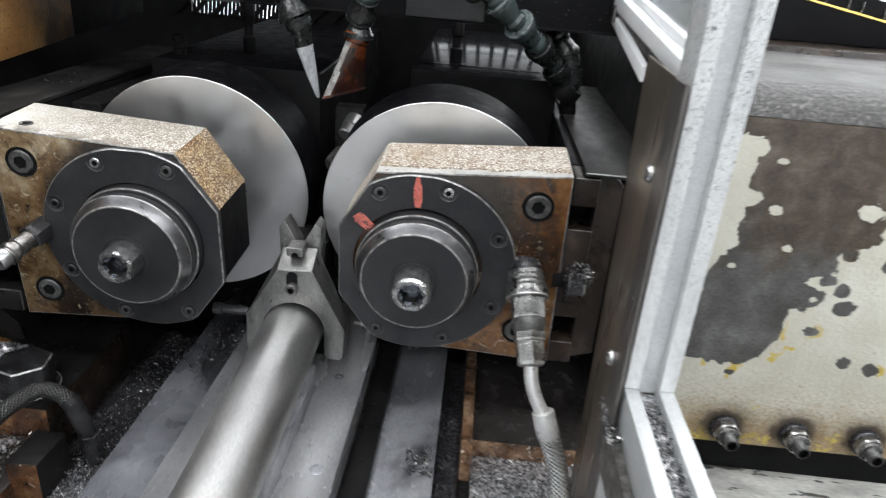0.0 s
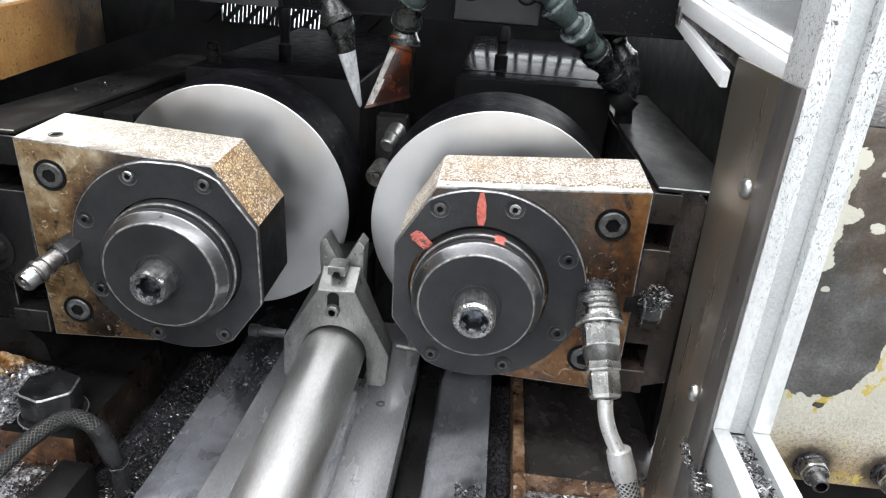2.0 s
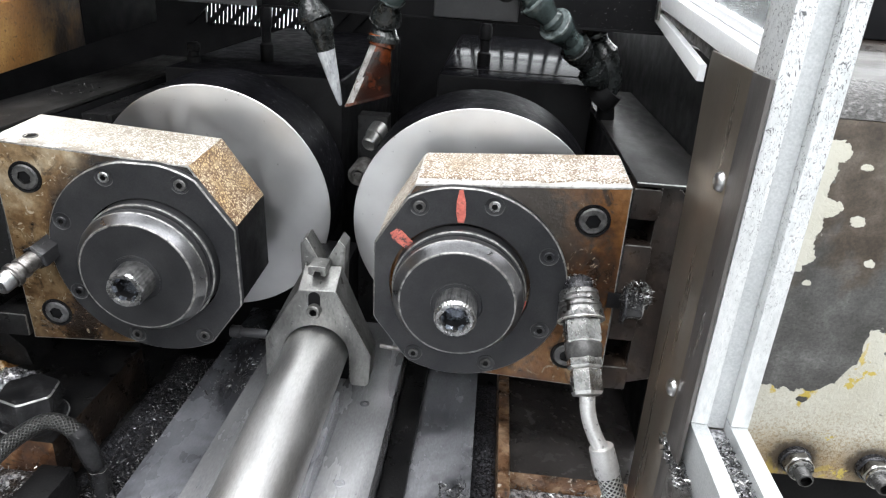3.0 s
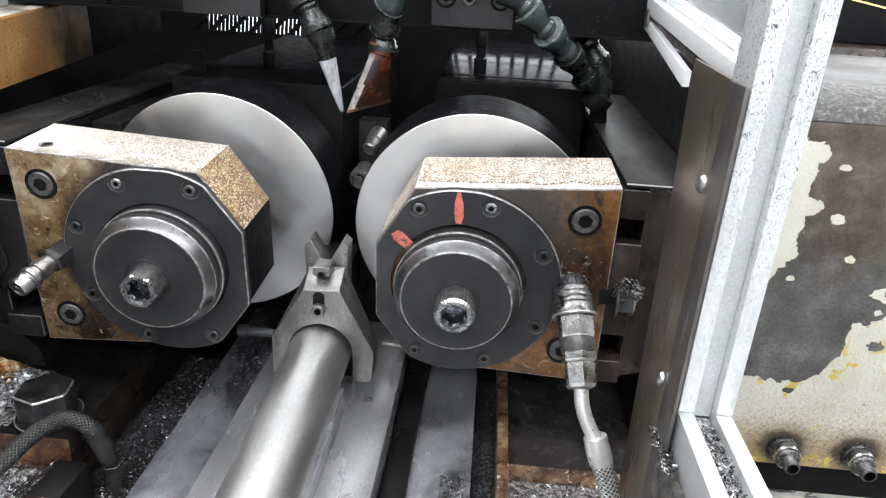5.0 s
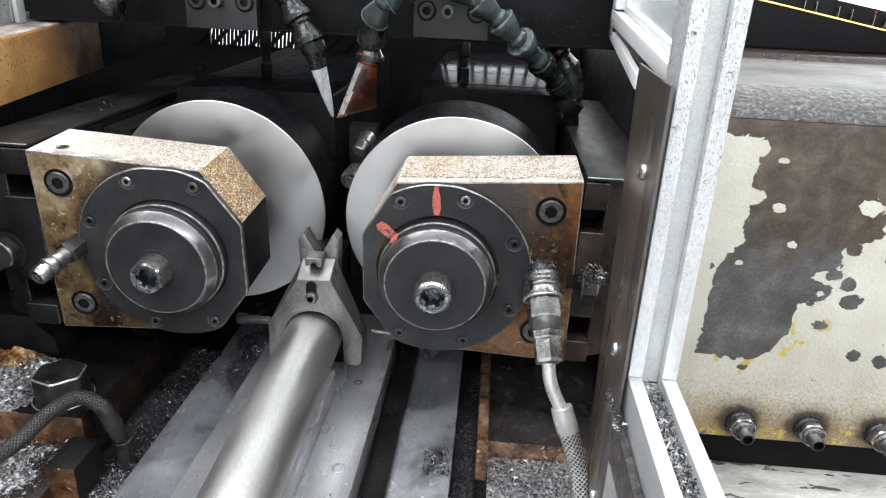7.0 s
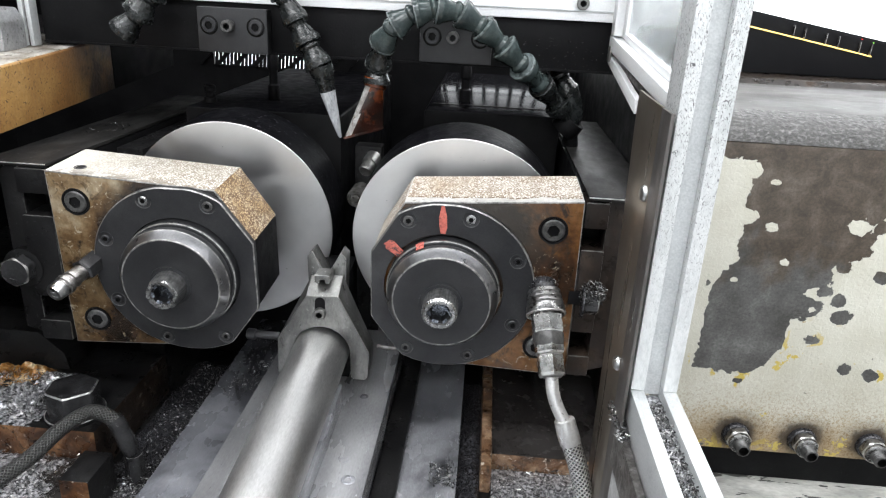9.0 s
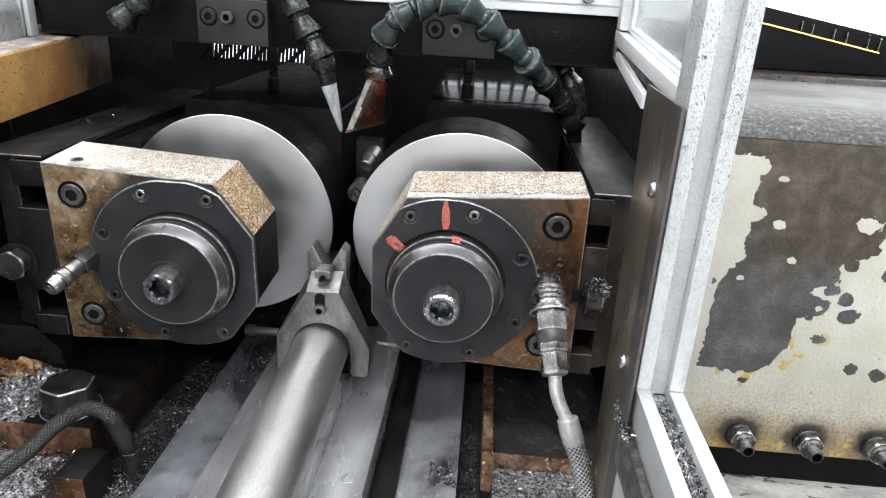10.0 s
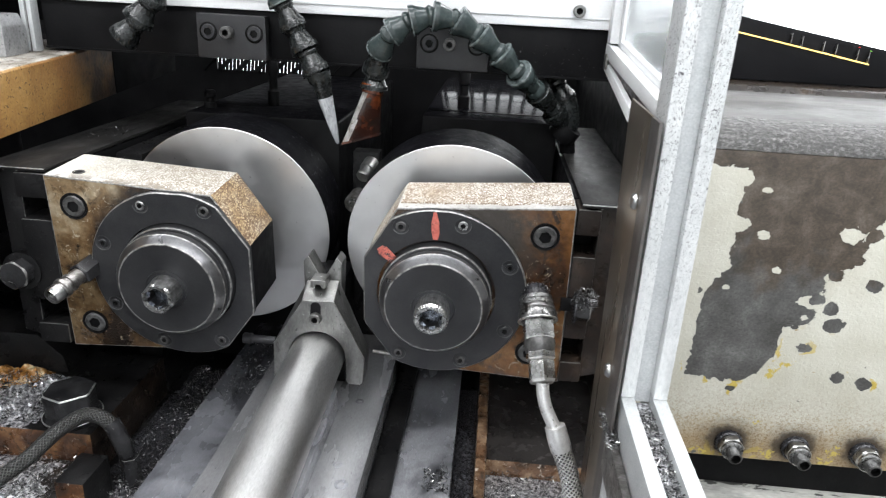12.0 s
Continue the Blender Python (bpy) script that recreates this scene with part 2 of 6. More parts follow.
M["cast_top"] = surface("scuffed_dark_casting", [(0.3, (0.022, 0.021, 0.019)), (0.5, (0.046, 0.044, 0.042)), (0.7, (0.085, 0.083, 0.08))], 30, 0.2, (0.3, 0.5), 0.5, 300, stretch=(0.5, 1, 1), speck=(400, 0.64, 0.72, (0.2, 0.197, 0.19), 0.8))


def roller_face():
    """Ground face of a rolling die: grinding rings give it radial sheen."""
    m = bpy.data.materials.new("ground_die_face")
    m.use_nodes = True
    nt = m.node_tree
    b = nt.nodes["Principled BSDF"]
    tc = nt.nodes.new("ShaderNodeTexCoord")
    col = ramp(nt, noise_of(nt, tc.outputs["Object"], 30, 5), [(0.3, (0.66, 0.66, 0.66)), (0.7, (0.78, 0.78, 0.775))])
    col = mix(nt, ramp(nt, noise_of(nt, tc.outputs["Object"], 260, 3), [(0.72, grey(0)), (0.78, grey(1))]), col, (0.3, 0.3, 0.3))
    nt.links.new(col, b.inputs["Base Color"])
    b.inputs["Metallic"].default_value = 1.0
    nt.links.new(ramp(nt, noise_of(nt, tc.outputs["Object"], 26, 5, 0.6, 1.0), [(0.35, grey(0.36)), (0.65, grey(0.52))]), b.inputs["Roughness"])
    b.inputs["Anisotropic"].default_value = 0.25
    b.inputs["Anisotropic Rotation"].default_value = 0.25
    tg = nt.nodes.new("ShaderNodeTangent")
    tg.direction_type, tg.axis = "RADIAL", "Y"
    nt.links.new(tg.outputs[0], b.inputs["Tangent"])
    return m


M["die_face"] = roller_face()


def knurl():
    """Fine axial knurl of a socket screw's head."""
    m = bpy.data.materials.new("knurled_screw_steel")
    m.use_nodes = True
    nt = m.node_tree
    b = nt.nodes["Principled BSDF"]
    tc = nt.nodes.new("ShaderNodeTexCoord")
    b.inputs["Metallic"].default_value = 0.9
    b.inputs["Roughness"].default_value = 0.28
    nt.links.new(ramp(nt, noise_of(nt, tc.outputs["Object"], 300), [(0.3, (0.14, 0.14, 0.14)), (0.7, (0.4, 0.4, 0.396))]), b.inputs["Base Color"])
    return m


M["knurl"] = knurl()


def braid(name="braided_steel_wire", pitch=5.5, low=(0.06, 0.06, 0.06), high=(0.5, 0.5, 0.49), metal=0.9):
    """Woven steel wire of a hydraulic hose."""
    m = bpy.data.materials.new(name)
    m.use_nodes = True
    nt = m.node_tree
    b = nt.nodes["Principled BSDF"]
    tc = nt.nodes.new("ShaderNodeTexCoord")
    h = []
    for sy in (1, -1):
        mp = node(nt, "Mapping", Scale=(1, 1, 1), Rotation=(0, 0, sy * 0.75))
        nt.links.new(tc.outputs["UV"], mp.inputs[0])
        w = node(nt, "TexWave", Scale=pitch, Distortion=0.8)
        nt.links.new(mp.outputs[0], w.inputs[0])
        h.append(w.outputs["Fac"])
    mx = nt.nodes.new("ShaderNodeMath")
    mx.operation = "MAXIMUM"
    nt.links.new(h[0], mx.inputs[0])
    nt.links.new(h[1], mx.inputs[1])
    nt.links.new(ramp(nt, mx.outputs[0], [(0.45, low), (0.9, high)]), b.inputs["Base Color"])
    b.inputs["Metallic"].default_value = metal
    b.inputs["Roughness"].default_value = 0.35
    bp = node(nt, "Bump", Strength=0.8, Distance=0.0008)
    nt.links.new(mx.outputs[0], bp.inputs["Height"])
    nt.links.new(bp.outputs[0], b.inputs["Normal"])
    return m


M["braid"] = braid(high=(0.72, 0.72, 0.7))


def glow(name, colour, strength):
    m = bpy.data.materials.new(name)
    m.use_nodes = True
    b = m.node_tree.nodes["Principled BSDF"]
    b.inputs["Base Color"].default_value = (*colour, 1)
    b.inputs["Emission Color"].default_value = (*colour, 1)
    b.inputs["Emission Strength"].default_value = strength
    return m


M["daylight"] = glow("daylight_window", (0.95, 0.98, 1.0), 2.6)
M["yellow_light"] = glow("yellow_light_strip", (1.0, 0.72, 0.2), 1.6)
M["red_light"] = glow("red_indicator", (1.0, 0.03, 0.02), 1.5)
M["green_light"] = glow("green_indicator", (0.3, 1.0, 0.1), 1.5)


def glass():
    m = bpy.data.materials.new("dusty_window_glass")
    m.use_nodes = True
    b = m.node_tree.nodes["Principled BSDF"]
    b.inputs["Base Color"].default_value = (0.6, 0.63, 0.64, 1)
    b.inputs["Transmission Weight"].default_value = 0.9
    b.inputs["Roughness"].default_value = 0.2
    b.inputs["IOR"].default_value = 1.3
    return m


M["glass"] = glass()


NIPPLES = (0.1715, 0.2125, 0.2545)


def peeled_paint():
    """Cream paint, peeled off over a broad patch down to dark oily filler, with yellow primer along the torn edge."""
    m = bpy.data.materials.new("peeling_cream_paint")
    m.use_nodes = True
    nt = m.node_tree
    b = nt.nodes["Principled BSDF"]
    tc = nt.nodes.new("ShaderNodeTexCoord")
    vec = tc.outputs["Object"]
    def calc(op, p, q):
        n = nt.nodes.new("ShaderNodeMath")
        n.operation = op
        for sock, v in zip(n.inputs, (p, q)):
            if isinstance(v, (int, float)):
                sock.default_value = v
            else:
                nt.links.new(v, sock)
        return n.outputs[0]

    def convex(corners):
        """How far a point lies inside a convex outline in x, z (corners in clockwise order, the casting's own metres)."""
        depth = None
        for (x0, z0), (x1, z1) in zip(corners, corners[1:] + corners[:1]):
            ln = math.hypot(x1 - x0, z1 - z0)
            nx, nz = (z1 - z0) / ln, -(x1 - x0) / ln
            d = nt.nodes.new("ShaderNodeVectorMath")
            d.operation = "DOT_PRODUCT"
            d.inputs[1].default_value = (nx, 0, nz)
            nt.links.new(vec, d.inputs[0])
            side = calc("SUBTRACT", d.outputs["Value"], nx * x0 + nz * z0)
            depth = side if depth is None else calc("MINIMUM", depth, side)
        return depth

    def spot(x, z, r):
        flat = nt.nodes.new("ShaderNodeVectorMath")
        flat.operation = "MULTIPLY"
        flat.inputs[1].default_value = (1, 0, 1.25)
        nt.links.new(vec, flat.inputs[0])
        d = nt.nodes.new("ShaderNodeVectorMath")
        d.operation = "DISTANCE"
        d.inputs[1].default_value = (x, 0, z * 1.25)
        nt.links.new(flat.outputs[0], d.inputs[0])
        return calc("SUBTRACT", r, d.outputs["Value"])

    # the torn patch: a low bare stretch, a high one and a strip under the rounded edge, with loose islands round them
    inside = convex([(0.0066, 0.0588), (0.0078, 0.1145), (0.0205, 0.1335), (0.0579, 0.118), (0.0580, 0.092), (0.0562, 0.0766), (0.0476, 0.0645), (0.0381, 0.0572)])
    for corners in ([(0.0190, 0.1335), (0.0185, 0.172), (0.0185, 0.215), (0.128, 0.215), (0.066, 0.117), (0.0579, 0.112)],
                    [(0.070, 0.1315), (0.072, 0.152), (0.0925, 0.1525), (0.0915, 0.1385), (0.0816, 0.1345)],
                    [(0.058, 0.133), (0.0735, 0.131), (0.0755, 0.1215), (0.071, 0.115), (0.058, 0.112)],
                    [(0.052, 0.114), (0.0600, 0.1135), (0.0724, 0.1095), (0.0730, 0.104), (0.0718, 0.0990), (0.0576, 0.0960), (0.052, 0.0960)],
                    [(-0.03, 0.1915), (-0.03, 0.215), (0.04, 0.215), (0.04, 0.1895)]):
        inside = calc("MAXIMUM", inside, convex(corners))
    for x, z, r in ((0.0342, 0.1519, 0.0038), (0.0150, 0.184, 0.0070), (0.0180, 0.158, 0.0062), (0.0815, 0.1555, 0.0062), (0.0665, 0.1145, 0.0034), (0.0675, 0.1035, 0.0022), (0.031, 0.178, 0.0022), (0.046, 0.132, 0.002), (0.021, 0.119, 0.002)):
        inside = calc("MINIMUM", inside, calc("MULTIPLY", spot(x, z, r), -1.0))
    for x, z, r in ((0.0934, 0.1562, 0.0048), (0.0791, 0.1310, 0.0052), (0.1018, 0.1262, 0.0052), (0.0812, 0.1099, 0.005), (0.0857, 0.0998, 0.0062), (0.0725, 0.1148, 0.0048), (0.0727, 0.0844, 0.0042), (0.0955, 0.0662, 0.005), (0.1121, 0.0623, 0.005), (0.0345, 0.0518, 0.003)):
        inside = calc("MAXIMUM", inside, spot(x, z, r))
    wob = nt.nodes.new("ShaderNodeMath")
    wob.operation = "MULTIPLY_ADD"
    wob.inputs[1].default_value, wob.inputs[2].default_value = 0.011, -0.0056
    nt.links.new(noise_of(nt, vec, 130, 6, 0.62, 0.4), wob.inputs[0])
    tot = nt.nodes.new("ShaderNodeMath")
    nt.links.new(inside, tot.inputs[0])
    nt.links.new(wob.outputs[0], tot.inputs[1])
    sc = nt.nodes.new("ShaderNodeMath")
    sc.operation = "MULTIPLY_ADD"
    sc.inputs[1].default_value, sc.inputs[2].default_value = 60.0, 0.5
    nt.links.new(tot.outputs[0], sc.inputs[0])
    t = sc.outputs[0]
    cream = ramp(nt, noise_of(nt, vec, 25, 6), [(0.3, (0.47, 0.455, 0.375)), (0.7, (0.6, 0.592, 0.52))])
    specks = ramp(nt, noise_of(nt, vec, 340, 4, 0.6, 1.0), [(0.68, grey(0)), (0.74, grey(1))])
    cream = mix(nt, specks, cream, (0.36, 0.29, 0.17))
    sep = nt.nodes.new("ShaderNodeSeparateXYZ")
    nt.links.new(vec, sep.inputs[0])
    foot = ramp(nt, sep.outputs[2], [(0.014, grey(1)), (0.036, grey(0.45)), (0.062, grey(0))])
    tanned = ramp(nt, calc("ADD", sep.outputs[2], calc("MULTIPLY", noise_of(nt, vec, 60, 5, 0.65), 0.03)), [(0.028, grey(0.85)), (0.05, grey(0))])
    cream = mix(nt, tanned, cream, (0.33, 0.235, 0.125))
    rusty = ramp(nt, noise_of(nt, vec, 640, 5, 0.65, 1.0), [(0.49, grey(0)), (0.58, grey(1))])
    cream = mix(nt, mix(nt, 1.0, foot, rusty, "MULTIPLY"), cream, (0.25, 0.17, 0.075))
    spots = ramp(nt, noise_of(nt, vec, 55, 4, 0.6, 0.6), [(0.63, grey(0)), (0.65, grey(1))])
    lowest = ramp(nt, sep.outputs[2], [(0.006, grey(1)), (0.02, grey(0))])
    cream = mix(nt, mix(nt, 1.0, lowest, spots, "MULTIPLY"), cream, (0.46, 0.34, 0.08))
    holes = ramp(nt, noise_of(nt, vec, 75, 3, 0.5), [(0.715, grey(0)), (0.725, grey(1))])
    cream = mix(nt, holes, cream, (0.1, 0.1, 0.09))
    bare = ramp(nt, noise_of(nt, vec, 34, 8, 0.62), [(0.32, (0.05, 0.049, 0.045)), (0.46, (0.078, 0.077, 0.073)), (0.56, (0.105, 0.104, 0.1)), (0.72, (0.19, 0.188, 0.183))])
    film = ramp(nt, noise_of(nt, vec, 70, 5, 0.6, 0.6), [(0.3, (0.03, 0.021, 0.014)), (0.5, (0.062, 0.047, 0.033)), (0.7, (0.108, 0.09, 0.07))])
    higher = calc("ADD", calc("MULTIPLY", sep.outputs[2], 9.0), calc("MULTIPLY", noise_of(nt, vec, 30, 5, 0.6), 1.1))
    bare = mix(nt, ramp(nt, calc("SUBTRACT", higher, 1.2), [(0.42, grey(0)), (0.58, grey(1))]), bare, film)
    flat = node(nt, "Mapping", Scale=(0.35, 1, 1.3))
    nt.links.new(vec, flat.inputs[0])
    bare = mix(nt, 0.55, bare, ramp(nt, noise_of(nt, vec, 620, 5, 0.7), [(0.32, grey(0.18)), (0.68, grey(0.82))]), "OVERLAY")
    bare = mix(nt, 0.2, bare, ramp(nt, noise_of(nt, vec, 110, 6, 0.7), [(0.35, grey(0.2)), (0.65, grey(0.8))]), "OVERLAY")
    scratch = ramp(nt, noise_of(nt, flat.outputs[0], 520, 3, 0.6, 2.5), [(0.6, grey(0)), (0.66, grey(1))])
    bare = mix(nt, mix(nt, 0.5, scratch, grey(0.0)), bare, (0.03, 0.024, 0.02))
    low_rim = ramp(nt, sep.outputs[2], [(0.075, grey(1)), (0.1, grey(0))])
    grease = None
    for x in NIPPLES:
        near = spot(x - 0.1305, 0.0155, 0.0)
        grease = near if grease is None else calc("MAXIMUM", grease, near)
    grease = calc("ADD", grease, calc("MULTIPLY", noise_of(nt, vec, 120, 5, 0.65), 0.012))
    cream = mix(nt, ramp(nt, calc("MULTIPLY", calc("ADD", grease, 0.03), 20.0), [(0.26, grey(0)), (0.42, grey(0.3)), (0.5, grey(0.85)), (0.6, grey(1))]), cream, (0.022, 0.015, 0.01))
    yellow = mix(nt, mix(nt, 1.0, low_rim, ramp(nt, noise_of(nt, vec, 70, 3), [(0.52, grey(0)), (0.56, grey(1))]), "MULTIPLY"), cream, (0.5, 0.38, 0.08))
    primer = None
    for x, z, r in ((0.0473, 0.0655, 0.005), (0.0566, 0.0663, 0.0048), (0.0640, 0.0715, 0.0045), (0.0575, 0.0789, 0.0042), (0.0342, 0.0573, 0.005), (0.022, 0.0572, 0.003), (0.0666, 0.0076, 0.005), (0.1031, 0.0053, 0.005), (0.1067, 0.014, 0.0048), (0.025, 0.0045, 0.005), (0.056, 0.03, 0.0025)):
        near = spot(x, z, r)
        primer = near if primer is None else calc("MAXIMUM", primer, near)
    primer = calc("ADD", primer, calc("MULTIPLY", calc("SUBTRACT", noise_of(nt, vec, 240, 5, 0.65, 0.5), 0.56), 0.03))
    cream = mix(nt, ramp(nt, calc("MULTIPLY", primer, 400.0), [(0.0, grey(0)), (0.25, grey(1))]), cream, (0.5, 0.39, 0.09))
    rim = ramp(nt, t, [(0.32, grey(0)), (0.36, grey(1))])
    col = mix(nt, rim, cream, yellow)
    patch = ramp(nt, t, [(0.49, grey(0)), (0.51, grey(1))])
    col = mix(nt, patch, col, bare)
    nt.links.new(col, b.inputs["Base Color"])
    nt.links.new(ramp(nt, patch, [(0, grey(0.55)), (1, grey(0.38))]), b.inputs["Roughness"])
    bp = node(nt, "Bump", Strength=0.5, Distance=0.001)
    bp.invert = True
    nt.links.new(mix(nt, 0.25, patch, noise_of(nt, vec, 190, 5, 0.6)), bp.inputs["Height"])
    peel = node(nt, "Bump", Strength=0.6, Distance=0.0008)
    nt.links.new(mix(nt, patch, noise_of(nt, vec, 420, 3, 0.5, 0.8), grey(0.5)), peel.inputs["Height"])
    nt.links.new(bp.outputs[0], peel.inputs["Normal"])
    nt.links.new(peel.outputs[0], b.inputs["Normal"])
    return m


M["peeled"] = peeled_paint()


def chip_metal():
    """Curled chips, each with its own mixture of bright metal and oil."""
    m = bpy.data.materials.new("metal_chip_curls")
    m.use_nodes = True
    nt = m.node_tree
    b = nt.nodes["Principled BSDF"]
    geo = nt.nodes.new("ShaderNodeNewGeometry")
    nt.links.new(ramp(nt, geo.outputs["Random Per Island"], [(0.0, grey(0.02)), (0.45, grey(0.07)), (0.75, grey(0.25)), (1.0, grey(0.72))]), b.inputs["Base Color"])
    b.inputs["Metallic"].default_value = 0.75
    b.inputs["Roughness"].default_value = 0.3
    return m


M["bright_chips"] = chip_metal()
M["cap_face"] = surface("black_turned_cap_face", [(0.3, (0.016, 0.0165, 0.018)), (0.7, (0.032, 0.032, 0.034))], 60, 0.25, (0.36, 0.46), 0.05, 1400)
M["slide_top"] = surface("scuffed_slide_steel", [(0.3, (0.008, 0.008, 0.0082)), (0.55, (0.018, 0.0176, 0.0172)), (0.75, (0.04, 0.039, 0.038))], 60, 0.0, (0.3, 0.5), 0.2, 900, stretch=(1, 0.4, 1), speck=(420, 0.68, 0.73, (0.3, 0.3, 0.3), 0.8), spec=0.06)
M["screw_dark"] = surface("grimy_dark_screw", [(0.3, (0.04, 0.04, 0.04)), (0.7, (0.13, 0.128, 0.125))], 300, 0.5, (0.3, 0.45), 0.3, 1000)
M["ring_dull"] = surface("dull_counterbore_edge", [(0.3, (0.04, 0.04, 0.04)), (0.7, (0.16, 0.16, 0.16))], 200, 0.5, (0.35, 0.5), 0.1, 1000)
M["worn_edge"] = surface("bare_worn_edge", [(0.3, (0.06, 0.06, 0.058)), (0.65, (0.36, 0.355, 0.34))], 260, 0.6, (0.3, 0.45), 0.2, 900)
M["pipe_zinc"] = surface("zinc_plated_pipe", [(0.3, (0.55, 0.55, 0.54)), (0.7, (0.7, 0.7, 0.69))], 90, 0.6, (0.25, 0.4), 0.1, 900, speck=(260, 0.66, 0.74, (0.2, 0.2, 0.2), 0.6))
M["tray_top"] = surface("oil_filmed_black_plate", [(0.3, (0.018, 0.016, 0.015)), (0.7, (0.046, 0.042, 0.04))], 40, 0.1, (0.14, 0.32), 0.12, 700, speck=(420, 0.7, 0.76, (0.3, 0.3, 0.3), 0.8), spec=0.7)
M["rim_dark"] = surface("dark_turned_chamfer", [(0.3, (0.1, 0.1, 0.104)), (0.7, (0.2, 0.2, 0.205))], 50, 0.9, (0.26, 0.36), 0.05, 1600, speck=(90, 0.62, 0.74, (0.04, 0.04, 0.04), 0.4))
M["coupling"] = surface("greasy_dark_coupling_steel", [(0.3, (0.13, 0.13, 0.128)), (0.5, (0.26, 0.258, 0.255)), (0.7, (0.46, 0.458, 0.45))], 90, 0.92, (0.22, 0.38), 0.2, 800, speck=(110, 0.54, 0.64, (0.03, 0.027, 0.024), 0.9))
M["nut_steel"] = surface("bright_union_nut_steel", [(0.3, (0.2, 0.198, 0.194)), (0.7, (0.5, 0.495, 0.48))], 110, 0.95, (0.18, 0.34), 0.2, 900, speck=(240, 0.62, 0.7, (0.06, 0.055, 0.05), 0.9))
M["fork_steel"] = surface("scratched_fork_steel", [(0.3, (0.11, 0.11, 0.105)), (0.55, (0.19, 0.19, 0.183)), (0.75, (0.3, 0.3, 0.29))], 70, 0.8, (0.26, 0.44), 0.15, 900, stretch=(1, 1, 0.5), speck=(200, 0.6, 0.7, (0.06, 0.058, 0.053), 0.8), wear=(260, 0.67, 0.71, (0.55, 0.55, 0.53), 2.0))
# pale bevel colour, for bare worn edges and for painted edge highlights
M["edge_bright"] = surface("worn_edge_with_highlight", [(0.3, (0.3, 0.3, 0.29)), (0.6, (0.68, 0.675, 0.66))], 240, 0.8, (0.25, 0.4), 0.2, 900)
M["bracket_oil"] = surface("brown_oily_black_steel", [(0.3, (0.006, 0.0045, 0.004)), (0.55, (0.016, 0.0115, 0.009)), (0.75, (0.045, 0.031, 0.022))], 60, 0.0, (0.2, 0.45), 0.4, 500, speck=(300, 0.68, 0.74, (0.1, 0.09, 0.085), 0.9), spec=0.25)
M["socket_floor"] = surface("blue_grey_socket_floor", [(0.4, (0.03, 0.033, 0.04)), (0.65, (0.3, 0.33, 0.38))], 260, 0.9, (0.2, 0.3), 0.3, 700)
M["chewed"] = surface("chewed_screw_rim", [(0.35, (0.18, 0.18, 0.18)), (0.65, (0.52, 0.52, 0.51))], 160, 0.9, (0.22, 0.34), 0.3, 700)
# lighter copy of the hose plastic, paints the highlight on each rim
M["hose_rim"] = surface("highlit_plastic_rim", [(0.35, (0.03, 0.038, 0.038)), (0.6, (0.14, 0.165, 0.165))], 260, 0.0, (0.16, 0.3), 0.2, 800)
# shade painted into the orange plastic, more orange showing towards the slit
M["nozzle_dirty"] = surface("shade_darkened_orange_nozzle", [(0.3, (0.006, 0.004, 0.004)), (0.52, (0.025, 0.007, 0.004)), (0.74, (0.2, 0.045, 0.01))], 46, 0.0, (0.1, 0.26), 0.2, 900, speck=(70, 0.5, 0.62, (0.008, 0.006, 0.005), 0.8), wear=(120, 0.58, 0.68, (0.26, 0.06, 0.014), 0.8), wear_mask=(2, 0.264 - 0.293, 0.2545 - 0.293))
# pale grey paints the light reflected by the nozzle's left side
M["nozzle_lit_side"] = surface("lit_grey_nozzle_side", [(0.3, (0.12, 0.1, 0.09)), (0.5, (0.24, 0.23, 0.22)), (0.72, (0.46, 0.455, 0.445))], 130, 0.0, (0.18, 0.36), 0.2, 900, speck=(160, 0.62, 0.7, (0.05, 0.025, 0.015), 0.9))
M["rust_orange"] = surface("orange_rusty_chips", [(0.35, (0.05, 0.022, 0.01)), (0.52, (0.4, 0.19, 0.05)), (0.66, (0.75, 0.62, 0.4))], 120, 0.1, (0.12, 0.35), 1.0, 420)
M["chips_dark"] = surface("oil_black_chips", [(0.38, (0.012, 0.012, 0.0135)), (0.55, (0.035, 0.035, 0.039)), (0.72, (0.11, 0.11, 0.12))], 600, 0.2, (0.12, 0.35), 0.6, 800)
# near-black colour that paints the shade inside sockets and bores
M["hole_black"] = surface("shaded_hole", [(0.3, (0.001, 0.001, 0.001)), (0.7, (0.003, 0.003, 0.003))], 200, 0.0, (0.3, 0.6), 0.1, 900, spec=0.15)
M["cast_rough"] = surface("rough_cast_fillet", [(0.3, (0.016, 0.0155, 0.0145)), (0.5, (0.045, 0.044, 0.042)), (0.72, (0.15, 0.148, 0.144))], 620, 0.25, (0.24, 0.45), 1.6, 500, stretch=(0.7, 1, 1))
M["chips_mid"] = surface("oil_grey_chips", [(0.38, (0.03, 0.03, 0.033)), (0.52, (0.12, 0.12, 0.13)), (0.66, (0.42, 0.42, 0.44))], 380, 0.35, (0.08, 0.28), 0.9, 700)
M["rust_pale"] = surface("scraped_brown_cast_iron", [(0.33, (0.03, 0.017, 0.01)), (0.48, (0.14, 0.075, 0.04)), (0.68, (0.36, 0.25, 0.16))], 70, 0.1, (0.18, 0.42), 0.6, 420, speck=(120, 0.58, 0.68, (0.02, 0.014, 0.011), 1.0), wear=(220, 0.62, 0.68, (0.55, 0.5, 0.44), 1.0))
